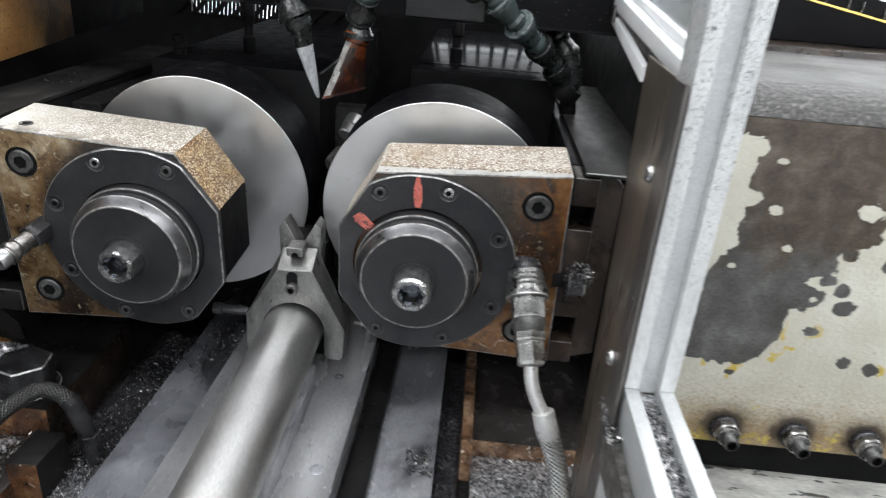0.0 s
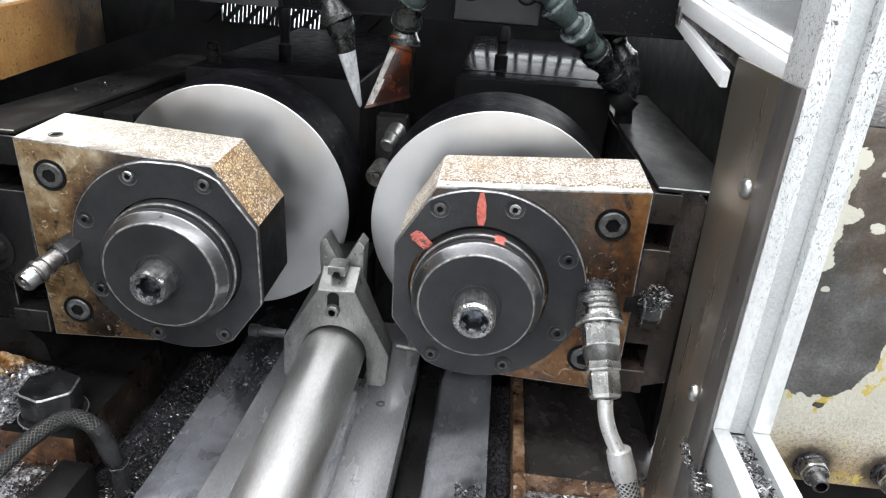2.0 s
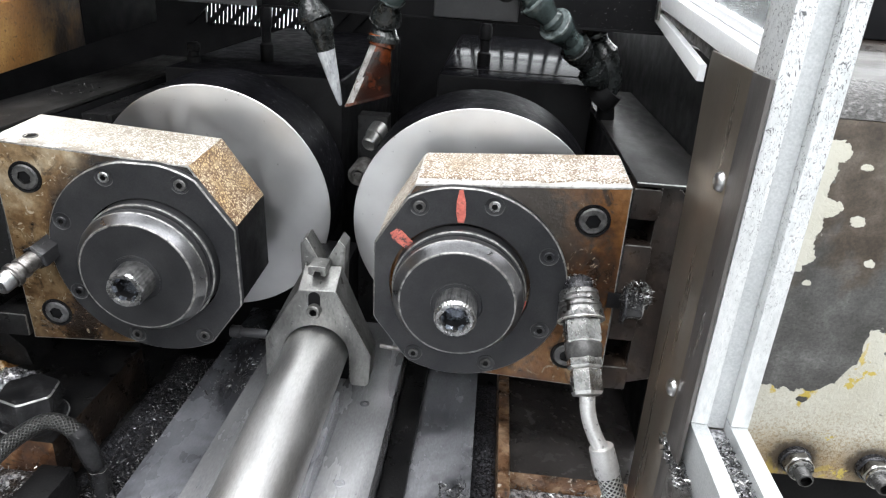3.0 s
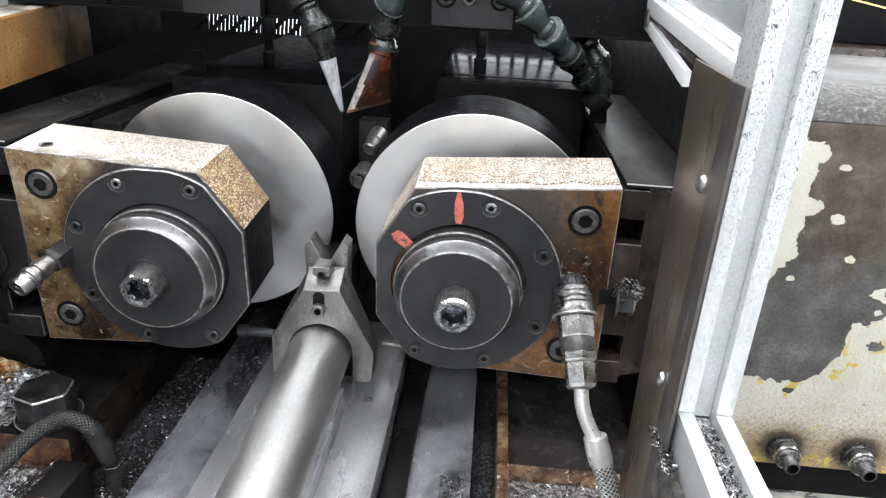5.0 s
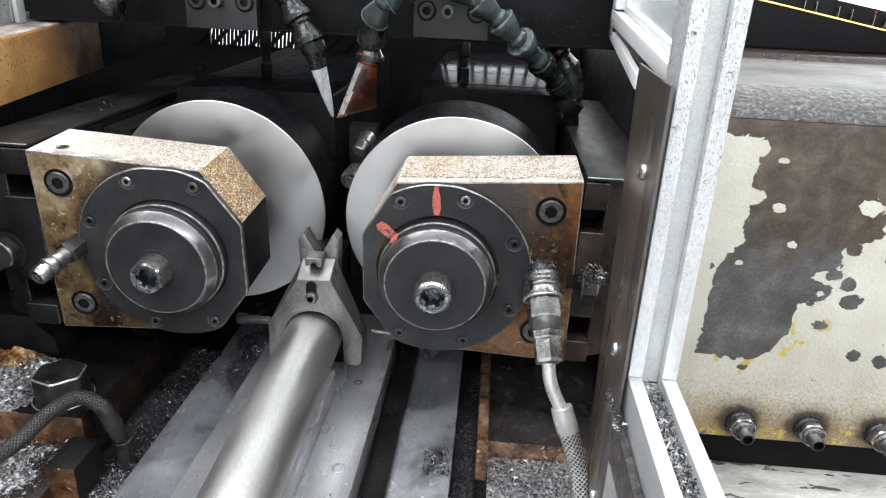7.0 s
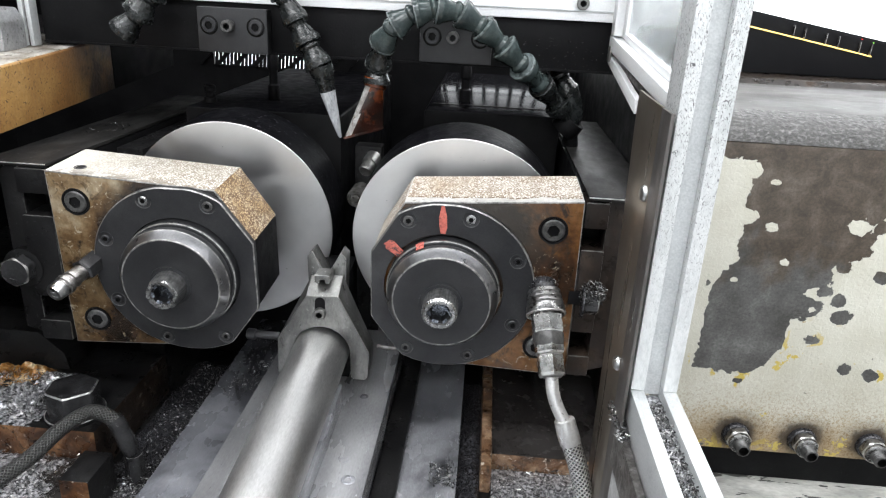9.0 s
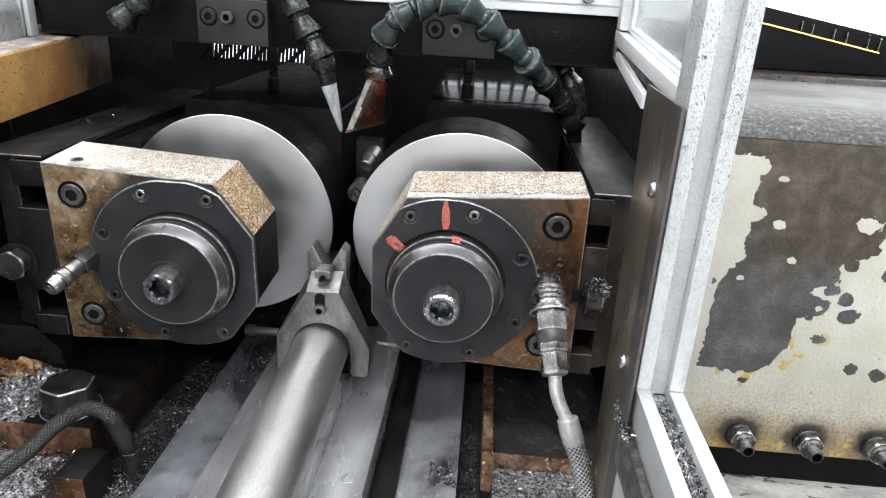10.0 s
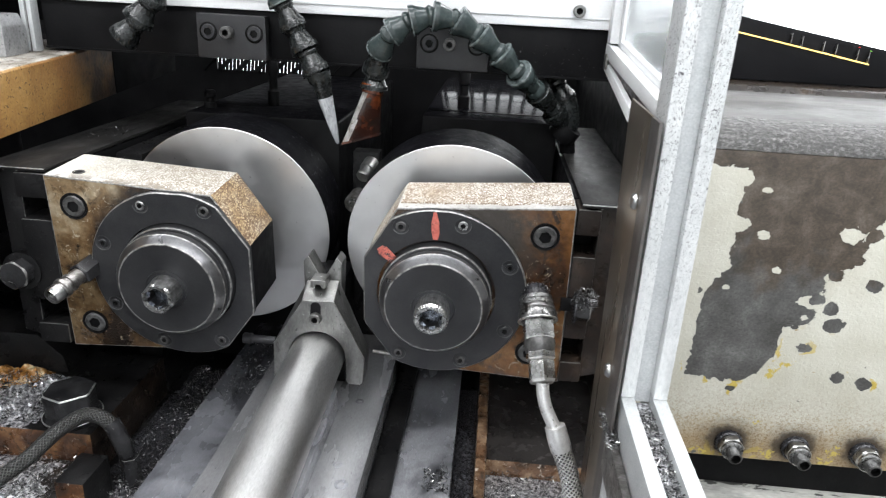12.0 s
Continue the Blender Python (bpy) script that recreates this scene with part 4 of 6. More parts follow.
def head(s, cx, cz, label, corners, planes, rim, pitch, angles, mounts):
    """A die head's bearing housing: block, flange plate and screws. s -1: the plain end lies to -x."""
    h = thing("die_head", (cx, FRONT + 0.02, cz - 0.055), label, "die head", "die heads")
    fixed = s < 0

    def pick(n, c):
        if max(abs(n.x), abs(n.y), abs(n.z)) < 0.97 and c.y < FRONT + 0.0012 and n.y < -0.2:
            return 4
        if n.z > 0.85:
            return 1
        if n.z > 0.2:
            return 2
        # stained front; flanks, underside and back are near-black
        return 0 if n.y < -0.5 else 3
    poly = [(cx + x, cz + z) for x, z in corners]
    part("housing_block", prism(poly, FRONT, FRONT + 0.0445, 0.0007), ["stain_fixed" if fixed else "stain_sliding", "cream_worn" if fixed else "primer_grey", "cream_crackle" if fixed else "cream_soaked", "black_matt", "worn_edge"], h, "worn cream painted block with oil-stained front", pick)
    n = 96
    out = []
    for i in range(n):
        a = math.tau * i / n
        x, z = -s * math.sin(a), math.cos(a)
        r = rim
        for nx, nz, d in planes:
            if nx * x + nz * z > 1e-6:
                r = min(r, d / (nx * x + nz * z))
        out.append((a, r))
    part("flange_plate", plate_with_holes(out, FRONT - 0.0035, FRONT + 0.0005, (cx, cz, 0.0358), n), ["black_oxide", "worn_edge"], h, "black oxide flange plate with worn edge", lambda nn, c: 1 if -0.95 < nn.y < -0.15 else 0)
    part("bore_ring", lathe(cx, cz, [(0.030, FRONT + 0.006), (0.0358, FRONT + 0.006), (0.0358, FRONT + 0.0052), (0.030, FRONT + 0.0050)], 64), "hole_black", h, "dark bore behind the cap")
    for k, deg in enumerate(angles):
        a = radians(deg)
        px, pz = cx + pitch * math.sin(a), cz + pitch * math.cos(a)
        cup = stack([ring(px, FRONT - 0.0030, pz, 0.0050, 28), ring(px, FRONT - 0.0038, pz, 0.0048, 28), ring(px, FRONT - 0.0037, pz, 0.0045, 28), ring(px, FRONT - 0.0036, pz, 0.0043, 28)])
        # the paler lower arc paints the light caught by the counterbore edge
        sc = part("flange_screw", cup, ["ring_dull", "black_oxide"], h, "small socket screw in its counterbore", lambda n, c: 1 if math.hypot(c.x - px, c.z - pz) < 0.00455 or (c.z - pz) > 0.002 * ((k * 5) % 4 - 1) else 0)
        screw("screw_head", px, FRONT - 0.0037, pz, 0.0031 - 0.0002 * (k % 3), 0.0007, ("screw_dark", "black_oxide", "chewed")[(k * 7) % 5 % 3], sc, "", 0.4 * k, 24)
    for mx, mz in mounts:
        px, pz = cx + mx, cz + mz
        cup = stack([ring(px, FRONT + 0.0005, pz, 0.0086, 32), ring(px, FRONT - 0.0007, pz, 0.0084, 32), ring(px, FRONT - 0.0007, pz, 0.0079, 32), ring(px, FRONT - 0.0004, pz, 0.0077, 32)])
        sc = part("mounting_screw", cup, "black_matt", h, "large socket head screw, grimy")
        screw("screw_head", px, FRONT - 0.0002, pz, 0.0069, 0.0010, "screw_dark" if mz > 0 else "ring_dull", sc, "", 0.5 + mz * 20)
    if fixed:
        hx, hy = cx - 0.0625, FRONT + 0.0115
        part("top_hole", stack([[(hx + r * math.sin(t * math.tau / 24), hy + r * math.cos(t * math.tau / 24), cz + z) for t in range(24)] for r, z in ((0.0036, 0.0570), (0.0036, 0.0586), (0.0031, 0.0587), (0.0029, 0.0583))]), ["ring_dull", "hole_black"], h, "dark tapped hole", lambda nn, c: 1 if math.hypot(c.x - hx, c.y - hy) < 0.0028 else 0)
    return h


head_left = head(-1, *SL, "worn cream bearing block with black round flange, fixed",
                 [(-0.0779, 0.0590), (0.0235, 0.0536), (0.0448, 0.0225), (0.0448, -0.0215), (0.0233, -0.0520), (0.0, -0.0545), (-0.0795, -0.0590)],
                 [(1, 0, 0.0456), (0.811, 0.586, 0.0503), (0.817, -0.576, 0.0497), (0, 1, 0.0545)], 0.0552, 0.0491, (24, -22, -67, -117, -162, 152), [(-0.0618, 0.0405), (-0.0621, -0.0400)])
head_left.matrix_basis = TILT @ Matrix.Translation(head_left.location)
head_right = head(1, *SR, "worn cream bearing block with red-marked black flange, sliding",
                  [(0.0774, 0.0597), (-0.0248, 0.0525), (-0.0433, 0.0208), (-0.0433, -0.0222), (-0.0279, -0.0440), (0.0, -0.0540), (0.0800, -0.0576)],
                  [(1, 0, 0.0439), (0.851, 0.525, 0.0484), (0.809, -0.588, 0.0488), (0, 1, 0.0542)], 0.0545, 0.0481, (-27, 17, 63, 116, 159, -153), [(0.0614, 0.0415), (0.0595, -0.0374)])
cx, cz = SR
layer = []
for i in range(81):
    x = -0.0238 + 0.1003 * i / 80
    z = cz + 0.0525 + (x + 0.0248) * 0.0705
    y = FRONT + 0.0085 - 0.0035 * i / 80 + 0.0022 * noise.noise((x * 90, 1.0, 2.0)) + 0.0009 * noise.noise((x * 380, 4.0, 2.0)) + (0.003 if 0.052 < x < 0.062 else 0)
    layer.append([(cx + x, y, z), (cx + x, y + 0.0002, z + 0.0007), (cx + x, FRONT + 0.0443, z + 0.0007), (cx + x, FRONT + 0.0443, z)])
part("paint_layer", stack(layer), "cream_soaked", head_right, "crackled cream paint with a flaking edge")
part("paint_mark", prism([(cx - 0.0032, cz + 0.0530), (cx - 0.0014, cz + 0.0532), (cx + 0.0002, cz + 0.0470), (cx + 0.0006, cz + 0.0400), (cx - 0.0002, cz + 0.0362), (cx - 0.0030, cz + 0.0362), (cx - 0.0040, cz + 0.0410), (cx - 0.0042, cz + 0.0470)], FRONT - 0.0039, FRONT - 0.0034, 0), "red_paint", head_right, "red paint stroke")
part("paint_mark", prism([(cx - 0.0358, cz + 0.0274), (cx - 0.0325, cz + 0.0300), (cx - 0.0300, cz + 0.0292), (cx - 0.0240, cz + 0.0232), (cx - 0.0268, cz + 0.0190), (cx - 0.0345, cz + 0.0242)], FRONT - 0.0039, FRONT - 0.0034, 0), "red_worn", head_right, "worn red paint patch")


def splined_screw(cx, y, cz, r, high):
    """Knurled cap screw whose worn socket has a scalloped mouth over a hexagon."""
    f = y - high

    def mouth(d, k, amp):
        return [(cx + k * (1 + amp * math.cos(6 * math.tau * i / 72 + 0.4)) * math.sin(math.tau * i / 72), d, cz + k * (1 + amp * math.cos(6 * math.tau * i / 72 + 0.4)) * math.cos(math.tau * i / 72)) for i in range(72)]
    return stack([ring(cx, y, cz, r, 72, wave=0.00035), ring(cx, f + r * 0.14, cz, r, 72, wave=0.00035), ring(cx, f, cz, r * 0.86, 72),
                  mouth(f + 0.0001, r * 0.68, 0.05), mouth(f + 0.0014, r * 0.63, 0.05), ring(cx, f + 0.0022, cz, r * 0.56, 72, 6, 0.2), ring(cx, f + 0.0065, cz, r * 0.53, 72, 6, 0.2)])


FACE = 0.3262


def spindle_end(name, cx, cz, label, mark, flats, k, tip):
    """The turning end of a spindle: grooved cap and centre screw. Origin on the axis."""
    s = thing(name, (cx, 0.334, cz), label, "spindle", "spindles")
    prof = [(0.0290, 0.3500), (0.0341, 0.3498), (0.0343, 0.3400), (0.0341, 0.3389), (0.0334, 0.3384), (0.0318, 0.3382), (0.0318, 0.3366), (0.0327, 0.3362), (0.0329, 0.3358),
            (0.0329, 0.3322), (0.0326, 0.3314), (0.0292, 0.3268), (0.0287, FACE), (0.0281, FACE + 0.0001)]

    def choose(n, c):
        if c.y < FACE + 0.0003:
            return 2 if n.y < -0.97 and math.hypot(c.x - cx, c.z - cz) < 0.02 else 3
        if c.y < 0.3275 or 0.3313 < c.y < 0.3324 or 0.3383 < c.y < 0.3390:
            return 3
        return 1 if c.y < 0.3316 or 0.339 < c.y < 0.341 else 0
    cap = part("end_cap", lathe(cx, cz, [(r * k, y) for r, y in prof], 96), ["black_oxide", "rim_dark", "cap_face", "worn_edge"], s, "black cap with turned chamfer and bright edge", choose)
    head_bm = splined_screw(cx, FACE + 0.001, cz, 0.0102, FACE + 0.001 - tip)
    if flats:
        # six flats ground into the head
        for v in head_bm.verts:
            if v.co.y < FACE - 0.004:
                for a in [0.25 + j * math.tau / 6 for j in range(6)]:
                    d = (v.co.x - cx) * math.sin(a) + (v.co.z - cz) * math.cos(a) - 0.0086
                    if d > 0:
                        v.co.x -= d * math.sin(a)
                        v.co.z -= d * math.cos(a)

    def pick(n, c):
        d = math.hypot(c.x - cx, c.z - cz)
        # blue-grey floor paints the socket's reflection, near-black walls its shade
        if c.y > tip + 0.0017 and d < 0.0068:
            return 3 if n.y < -0.8 else 2
        return 1 if c.y < tip + 0.0014 else 0
    part("centre_screw", head_bm, ["knurl", "chewed", "black_matt", "socket_floor"], s, "knurled socket head screw, chewed rim" if not flats else "socket head screw with ground flats, chewed rim", pick, 14)
    part("washer_ring", lathe(cx, cz, [(0.0128, FACE + 0.0002), (0.0127, FACE - 0.0004), (0.0122, FACE - 0.0005), (0.0119, FACE - 0.0001)], 40), "black_oxide", s)
    if mark:
        loops = []
        for r, y in ((0.0344, 0.3400), (0.0342, 0.3388), (0.0334, 0.3383), (0.0330, 0.3360), (0.0330, 0.3336)):
            loops.append([(cx + r * math.sin(a), y, cz + r * math.cos(a)) for a in (-0.08, -0.04, 0.0, 0.03, 0.07)])
        own = bmesh.new()
        rows = [[own.verts.new(p) for p in lp] for lp in loops]
        for a, b in zip(rows, rows[1:]):
            for i in range(4):
                own.faces.new((a[i], a[i + 1], b[i + 1], b[i]))
        part("paint_mark", own, "red_worn", cap, "red paint mark on the rim")
    return s


cap_left = spindle_end("spindle", *SL, "turning spindle, black grooved cap and flat-sided centre screw", False, True, 1.02, 0.3135)
cap_right = spindle_end("spindle", *SR, "turning spindle, black grooved red-marked cap and knurled screw", True, False, 0.99, 0.3128)


def rolling_die(cx, y, cz, r, label):
    d = thing("rolling_die", (cx, y + 0.005, cz), label, "rolling die", "rolling dies")
    # only the front has the ground face, rim and back are near-black
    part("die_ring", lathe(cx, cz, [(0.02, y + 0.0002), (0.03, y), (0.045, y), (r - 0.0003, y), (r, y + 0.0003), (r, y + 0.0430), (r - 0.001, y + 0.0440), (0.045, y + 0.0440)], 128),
         ["black_low_gloss", "die_face"], d, "ground steel die ring", lambda n, c: 1 if n.y < -0.3 else 0)
    part("shaft", lathe(cx, cz, [(0.026, 0.3917), (0.027, 0.393), (0.027, y - 0.0001)], 48), "black_matt", d, "dark spindle shaft")
    part("rear_collar", lathe(cx, cz, [(0.064, y + 0.0441), (0.066, y + 0.0450), (0.066, y + 0.0570), (0.062, y + 0.0590)], 64), "black_oil", d, "dark rear collar")
    for j in range(6):
        a = math.tau * (j + 0.3) / 6
        px, pz = cx + 0.0663 * math.sin(a), cz + 0.0663 * math.cos(a)
        stud = along(turned([(0.0026, 0), (0.0028, 0.0005), (0.0028, 0.0022), (0.0022, 0.0026)], 16, 6), (px, y + 0.051, pz), (math.sin(a), 0, math.cos(a)))
        part("grub_screw", stud, "dirty_steel", d)
    return d


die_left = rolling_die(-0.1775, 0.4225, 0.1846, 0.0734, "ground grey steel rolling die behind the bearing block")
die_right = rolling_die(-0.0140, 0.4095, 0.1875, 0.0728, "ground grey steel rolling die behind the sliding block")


def worn_front(n, c):
    """The second material on the bevels round a front face."""
    return 1 if -0.95 < n.y < -0.2 else 0


def caked(centre, reach, count, size=1.0):
    """Chips stuck in grease all round a spot."""
    own = bmesh.new()
    for _ in range(count):
        way = Vector((rng.gauss(0, 1), rng.gauss(0, 1), rng.gauss(0, 1))).normalized()
        curl(own, Vector(centre) + Vector([w * r for w, r in zip(way, reach)]) * rng.uniform(0.75, 1.05), size)
    return own


def bracket(side, x0, x1, z0, z1, label):
    """Black slotted slide bracket beside a die head, with its hexagon clamping bolt."""
    xa, xb = min(x0, x1), max(x0, x1)
    b = thing("slide_bracket", ((xa + xb) / 2, 0.40, z0), label, "slide bracket", "slide brackets")
    part("back_plate", box(xa, xb, 0.372, 0.60, z0, z1, 0.001), "black_matt", b)
    h = z1 - z0
    skin = "bracket_oil" if side > 0 else "black_oil"
    part("upper_lug", box(xa, xb, 0.3475, 0.3715, z1 - 0.016, z1 - 0.0005, 0.0012), [skin, "worn_edge"], b, "", worn_front)
    part("middle_lug", box(xa, xb, 0.3475, 0.3715, z0 + h * 0.27, z0 + h * 0.74, 0.0012), [skin, "worn_edge"], b, "", worn_front)
    part("lower_lug", box(xa, xb, 0.3475, 0.3715, z0 + 0.0005, z0 + 0.014, 0.0012), [skin, "worn_edge"], b, "", worn_front)
    xo = xb if side > 0 else xa
    part("side_cheek", prism([(xo, z0 + 0.002), (xo + side * 0.013, z0 + 0.006), (xo + side * 0.013, z1 - 0.004), (xo + side * 0.009, z1), (xo, z1)], 0.352, 0.55, 0.001), [skin, "worn_edge"], b, "", worn_front)
    return b


br_r = bracket(1, 0.0600, 0.0735, 0.1310, 0.2445, "black oily slotted slide bracket with hexagon bolt, sliding")
part("clamp_bolt", along(hex_bolt(0, 0, 0, 0.0086, 0.0085, 0.15), (0.0655, 0.3490, 0.1825), (1, 0, 0)), ["bolt_black", "worn_edge"], br_r, "greasy hexagon bolt", lambda n, c: 1 if 0.2 < n.x < 0.95 else 0)
part("clamp_washer", along(turned([(0.0100, 0), (0.0104, 0.0004), (0.0104, 0.0014), (0.0096, 0.0018)]), (0.0636, 0.3490, 0.1825), (1, 0, 0)), "chips_dark", br_r)
part("chip_crust", caked((0.0700, 0.3455, 0.1890), (0.0075, 0.006, 0.0085), 520), "bright_chips", br_r, "metal chips caked on the bolt")
# not cut in: a near-black box paints the notch's shade
part("notch", box(0.0560, 0.0628, 0.3462, 0.3480, 0.1806, 0.1892, 0.0004), "black_matt", br_r, "dark square notch")
br_l = bracket(-1, -0.2590, -0.2790, 0.1275, 0.2425, "black oily slotted slide bracket with hexagon bolt, fixed")
part("clamp_bolt", hex_bolt(-0.283, 0.3475, 0.178, 0.0100, 0.010, 0.1), ["bolt_black", "worn_edge"], br_l, "black hexagon bolt", worn_front)
part("clamp_washer", lathe(-0.283, 0.178, [(0.0125, 0.3520), (0.0125, 0.3462), (0.0115, 0.3458)], 32), "black_oil", br_l)

solid("slide_cover", box(0.0605, 0.0998, 0.3480, 0.60, 0.2450, 0.2475, 0.0008), ["slide_top", "edge_bright"], "scuffed dark grey slide cover plate", "cover plate", choose=lambda n, c: 1 if n.y < -0.3 and 0.2 < n.z < 0.95 else 0)
solid("slide_cover", box(-0.2990, -0.2590, 0.3480, 0.62, 0.2430, 0.2455, 0.0008), ["slide_top", "edge_bright"], "scuffed dark slide cover plate with stray chips", "cover plate", choose=lambda n, c: 1 if n.y < -0.3 and 0.2 < n.z < 0.95 else 0)

# ---- couplings and hoses of the die heads ----
nip = thing("quick_coupling_nipple", (-0.236, 0.347, 0.186), "steel quick coupling nipple, open, in the bearing block", "hose coupling")
A, W = Vector((-0.2350, 0.3475, 0.1868)), Vector((-0.25, -0.93, -0.27)).normalized()


part("hexagon", along(turned([(0.0066, 0), (0.0074, 0.0006), (0.0074, 0.0118), (0.0064, 0.0128)], 36, 6), A, W), "bolt_black", nip, "black hexagon")
part("neck", along(turned([(0.0050, 0.0122), (0.0050, 0.019), (0.0056, 0.0195), (0.0056, 0.0215), (0.0046, 0.022), (0.0046, 0.024), (0.0062, 0.0246), (0.0062, 0.0270), (0.0052, 0.0276), (0.0052, 0.0285)]), A, W), "dirty_steel", nip)
part("tip", along(turned([(0.0050, 0.0286), (0.0054, 0.029), (0.0054, 0.0340), (0.0047, 0.0352), (0.0030, 0.0354), (0.0028, 0.0340)]), A, W), "bright_steel", nip, "bright nipple end")
part("valve_ball", along(turned([(0.0026, 0.0335), (0.0022, 0.0352), (0.0012, 0.0358)], 16), A, W), "bright_steel", nip, "small steel valve")

cpl = thing("hydraulic_hose", (0.042, 0.347, 0.194), "steel quick coupling with bent pipe and braided hose", "hydraulic hose")
A, W = Vector((0.0398, 0.3470, 0.1950)), Vector((0.115, -0.675, -0.725)).normalized()
part("socket", along(turned([(0.0062, 0.0), (0.0074, 0.002), (0.0076, 0.006), (0.0070, 0.0072)], 12), A, W), "chips_dark", cpl, "socket caked with chips")
sleeve = part("sleeve", along(turned([(0.0074, 0.0064), (0.0092, 0.0068), (0.0096, 0.0074), (0.0097, 0.0092), (0.0093, 0.0096), (0.0099, 0.0104), (0.0102, 0.0122), (0.0098, 0.0127), (0.0105, 0.0135), (0.0108, 0.0152), (0.0104, 0.0157), (0.0111, 0.0166), (0.0116, 0.0212)], 44), A, W), "coupling", cpl, "ribbed flaring locking sleeve")
part("sleeve_rim", along(turned([(0.0115, 0.0210), (0.0117, 0.0213), (0.0117, 0.0218), (0.0110, 0.0220), (0.0104, 0.0222), (0.0100, 0.0185)], 44), A, W), "edge_bright", sleeve, "bright worn rim")
part("hexagon", along(turned([(0.0094, 0.0180), (0.0094, 0.0322), (0.0086, 0.0336)], 36, 6), A, W), ["nut_steel", "edge_bright"], cpl, "", lambda n, c: 1 if W.dot(n) > 0.3 else 0)
part("collar", along(turned([(0.0086, 0.0330), (0.0091, 0.0338), (0.0089, 0.0372), (0.0082, 0.0404), (0.0076, 0.0410)], 40), A, W), "screw_dark", cpl, "dull tapered collar")
part("hexagon", along(turned([(0.0078, 0.0402), (0.0088, 0.0408), (0.0088, 0.0442), (0.0080, 0.0452), (0.0066, 0.0454)], 36, 6), A, W), ["nut_steel", "edge_bright"], cpl, "", lambda n, c: 1 if abs(W.dot(n)) > 0.3 else 0)
part("union_nut", along(turned([(0.0066, 0.0453), (0.0078, 0.0462), (0.0078, 0.0562), (0.0070, 0.0578), (0.0044, 0.0582)], 36, 6), A, W), ["nut_steel", "edge_bright"], cpl, "bright hexagon union nut", lambda n, c: 1 if abs(W.dot(n)) > 0.3 else 0)
part("chip_crust", caked(A + W * 0.004, (0.0085, 0.006, 0.0065), 420), "bright_chips", cpl, "metal chips caked on the socket")
P = A + W * 0.0578
pipe = [P, P + Vector((0.0010, -0.003, -0.0070)), P + Vector((0.0040, -0.006, -0.0150)), P + Vector((0.0098, -0.010, -0.0245))]
part("steel_pipe", tube(pipe, 0.0037, 18), "pipe_zinc", cpl, "bent bright steel pipe")
Q = pipe[-1]
part("ferrule", tube([Q + Vector((-0.0012, 0.0008, 0.0030)), Q + Vector((0.0012, -0.001, -0.0040)), Q + Vector((0.0034, -0.002, -0.0100))], [0.0058, 0.0062, 0.0061], 24), "pipe_zinc", cpl, "crimped ferrule")
part("braided_hose", tube([Q + Vector((0.0030, -0.002, -0.0090)), Q + Vector((0.0090, -0.004, -0.0240)), Q + Vector((0.0135, -0.009, -0.0420)), Q + Vector((0.0135, -0.020, -0.0640)), Q + Vector((0.007, -0.05, -0.0750)), Q + Vector((-0.01, -0.14, -0.0800))], 0.0056, 20), "braid", cpl, "steel braided hose")

# ---- bar and its guide fork ----
BX, BZ, BR = -0.0995, 0.1228, 0.0186
own = lathe(0, 0, [(BR - 0.0012, -0.218), (BR - 0.0002, -0.217), (BR - 0.0002, 0.032), (BR - 0.0012, 0.033)], 96)
own.transform(Matrix.Translation((BX - 0.0012, 0.366, BZ - 0.0018)) @ Matrix.Rotation(radians(4.3), 4, "X"))
bar = solid("round_bar", own, "bar_steel", "bright drawn round steel bar under the guide fork", "steel bar")
solid("bar_support", prism([(0.16, 0.0855), (0.36, 0.0855), (0.36, 0.1032), (0.16, 0.0882)], BX - 0.018, BX + 0.0155, 0.001, axis="x"), "bed_dark", "dark grey steel support strip under the bar", "support strip")
fork = thing("guide_fork", (BX, 0.372, 0.085), "machined grey steel guide fork straddling the bar", "guide fork")
arc = [(BX + (BR + 0.0006) * math.sin(a), BZ + (BR + 0.0006) * math.cos(a)) for a in [radians(d) for d in range(90, -91, -10)]]
poly = [(BX - 0.0095, 0.1722), (BX + 0.0115, 0.1732), (BX + 0.0322, 0.1245), (BX + 0.0310, 0.1060), (BX + 0.0290, 0.1040), (BX + 0.0215, 0.1040), (BX + 0.0198, 0.1060)] + arc + \
       [(BX - 0.0195, 0.1060), (BX - 0.0210, 0.1040), (BX - 0.0285, 0.1040), (BX - 0.0300, 0.1060), (BX - 0.0296, 0.1305)]
bm = prism(poly, 0.3660, 0.3820, 0.0006)
for v in bm.verts:
    # the top slopes down to the front
    if v.co.z > 0.17:
        v.co.z -= 0.0085 * (0.3820 - v.co.y) / 0.016
part("fork_body", bm, ["fork_steel", "edge_bright"], fork, "fork plate with worn edges", lambda n, c: 1 if worn_front(n, c) and n.z < 0.6 else 0)
# near-black body on the plate, paints the shade inside the slot
part("adjusting_slot", stack([[(BX - 0.0005 + 0.0034 * math.sin(a * math.tau / 24), y, 0.1560 + (0.0034 * math.cos(a * math.tau / 24)) + (0.0040 if math.cos(a * math.tau / 24) > 0 else -0.004)) for a in range(24)] for y in (0.3655, 0.3690)]), "black_matt", fork, "dark slot")
screw("slot_screw", BX - 0.0003, 0.3656, 0.1524, 0.0040, 0.0040, "fork_steel", fork, "", 0.2, 24)
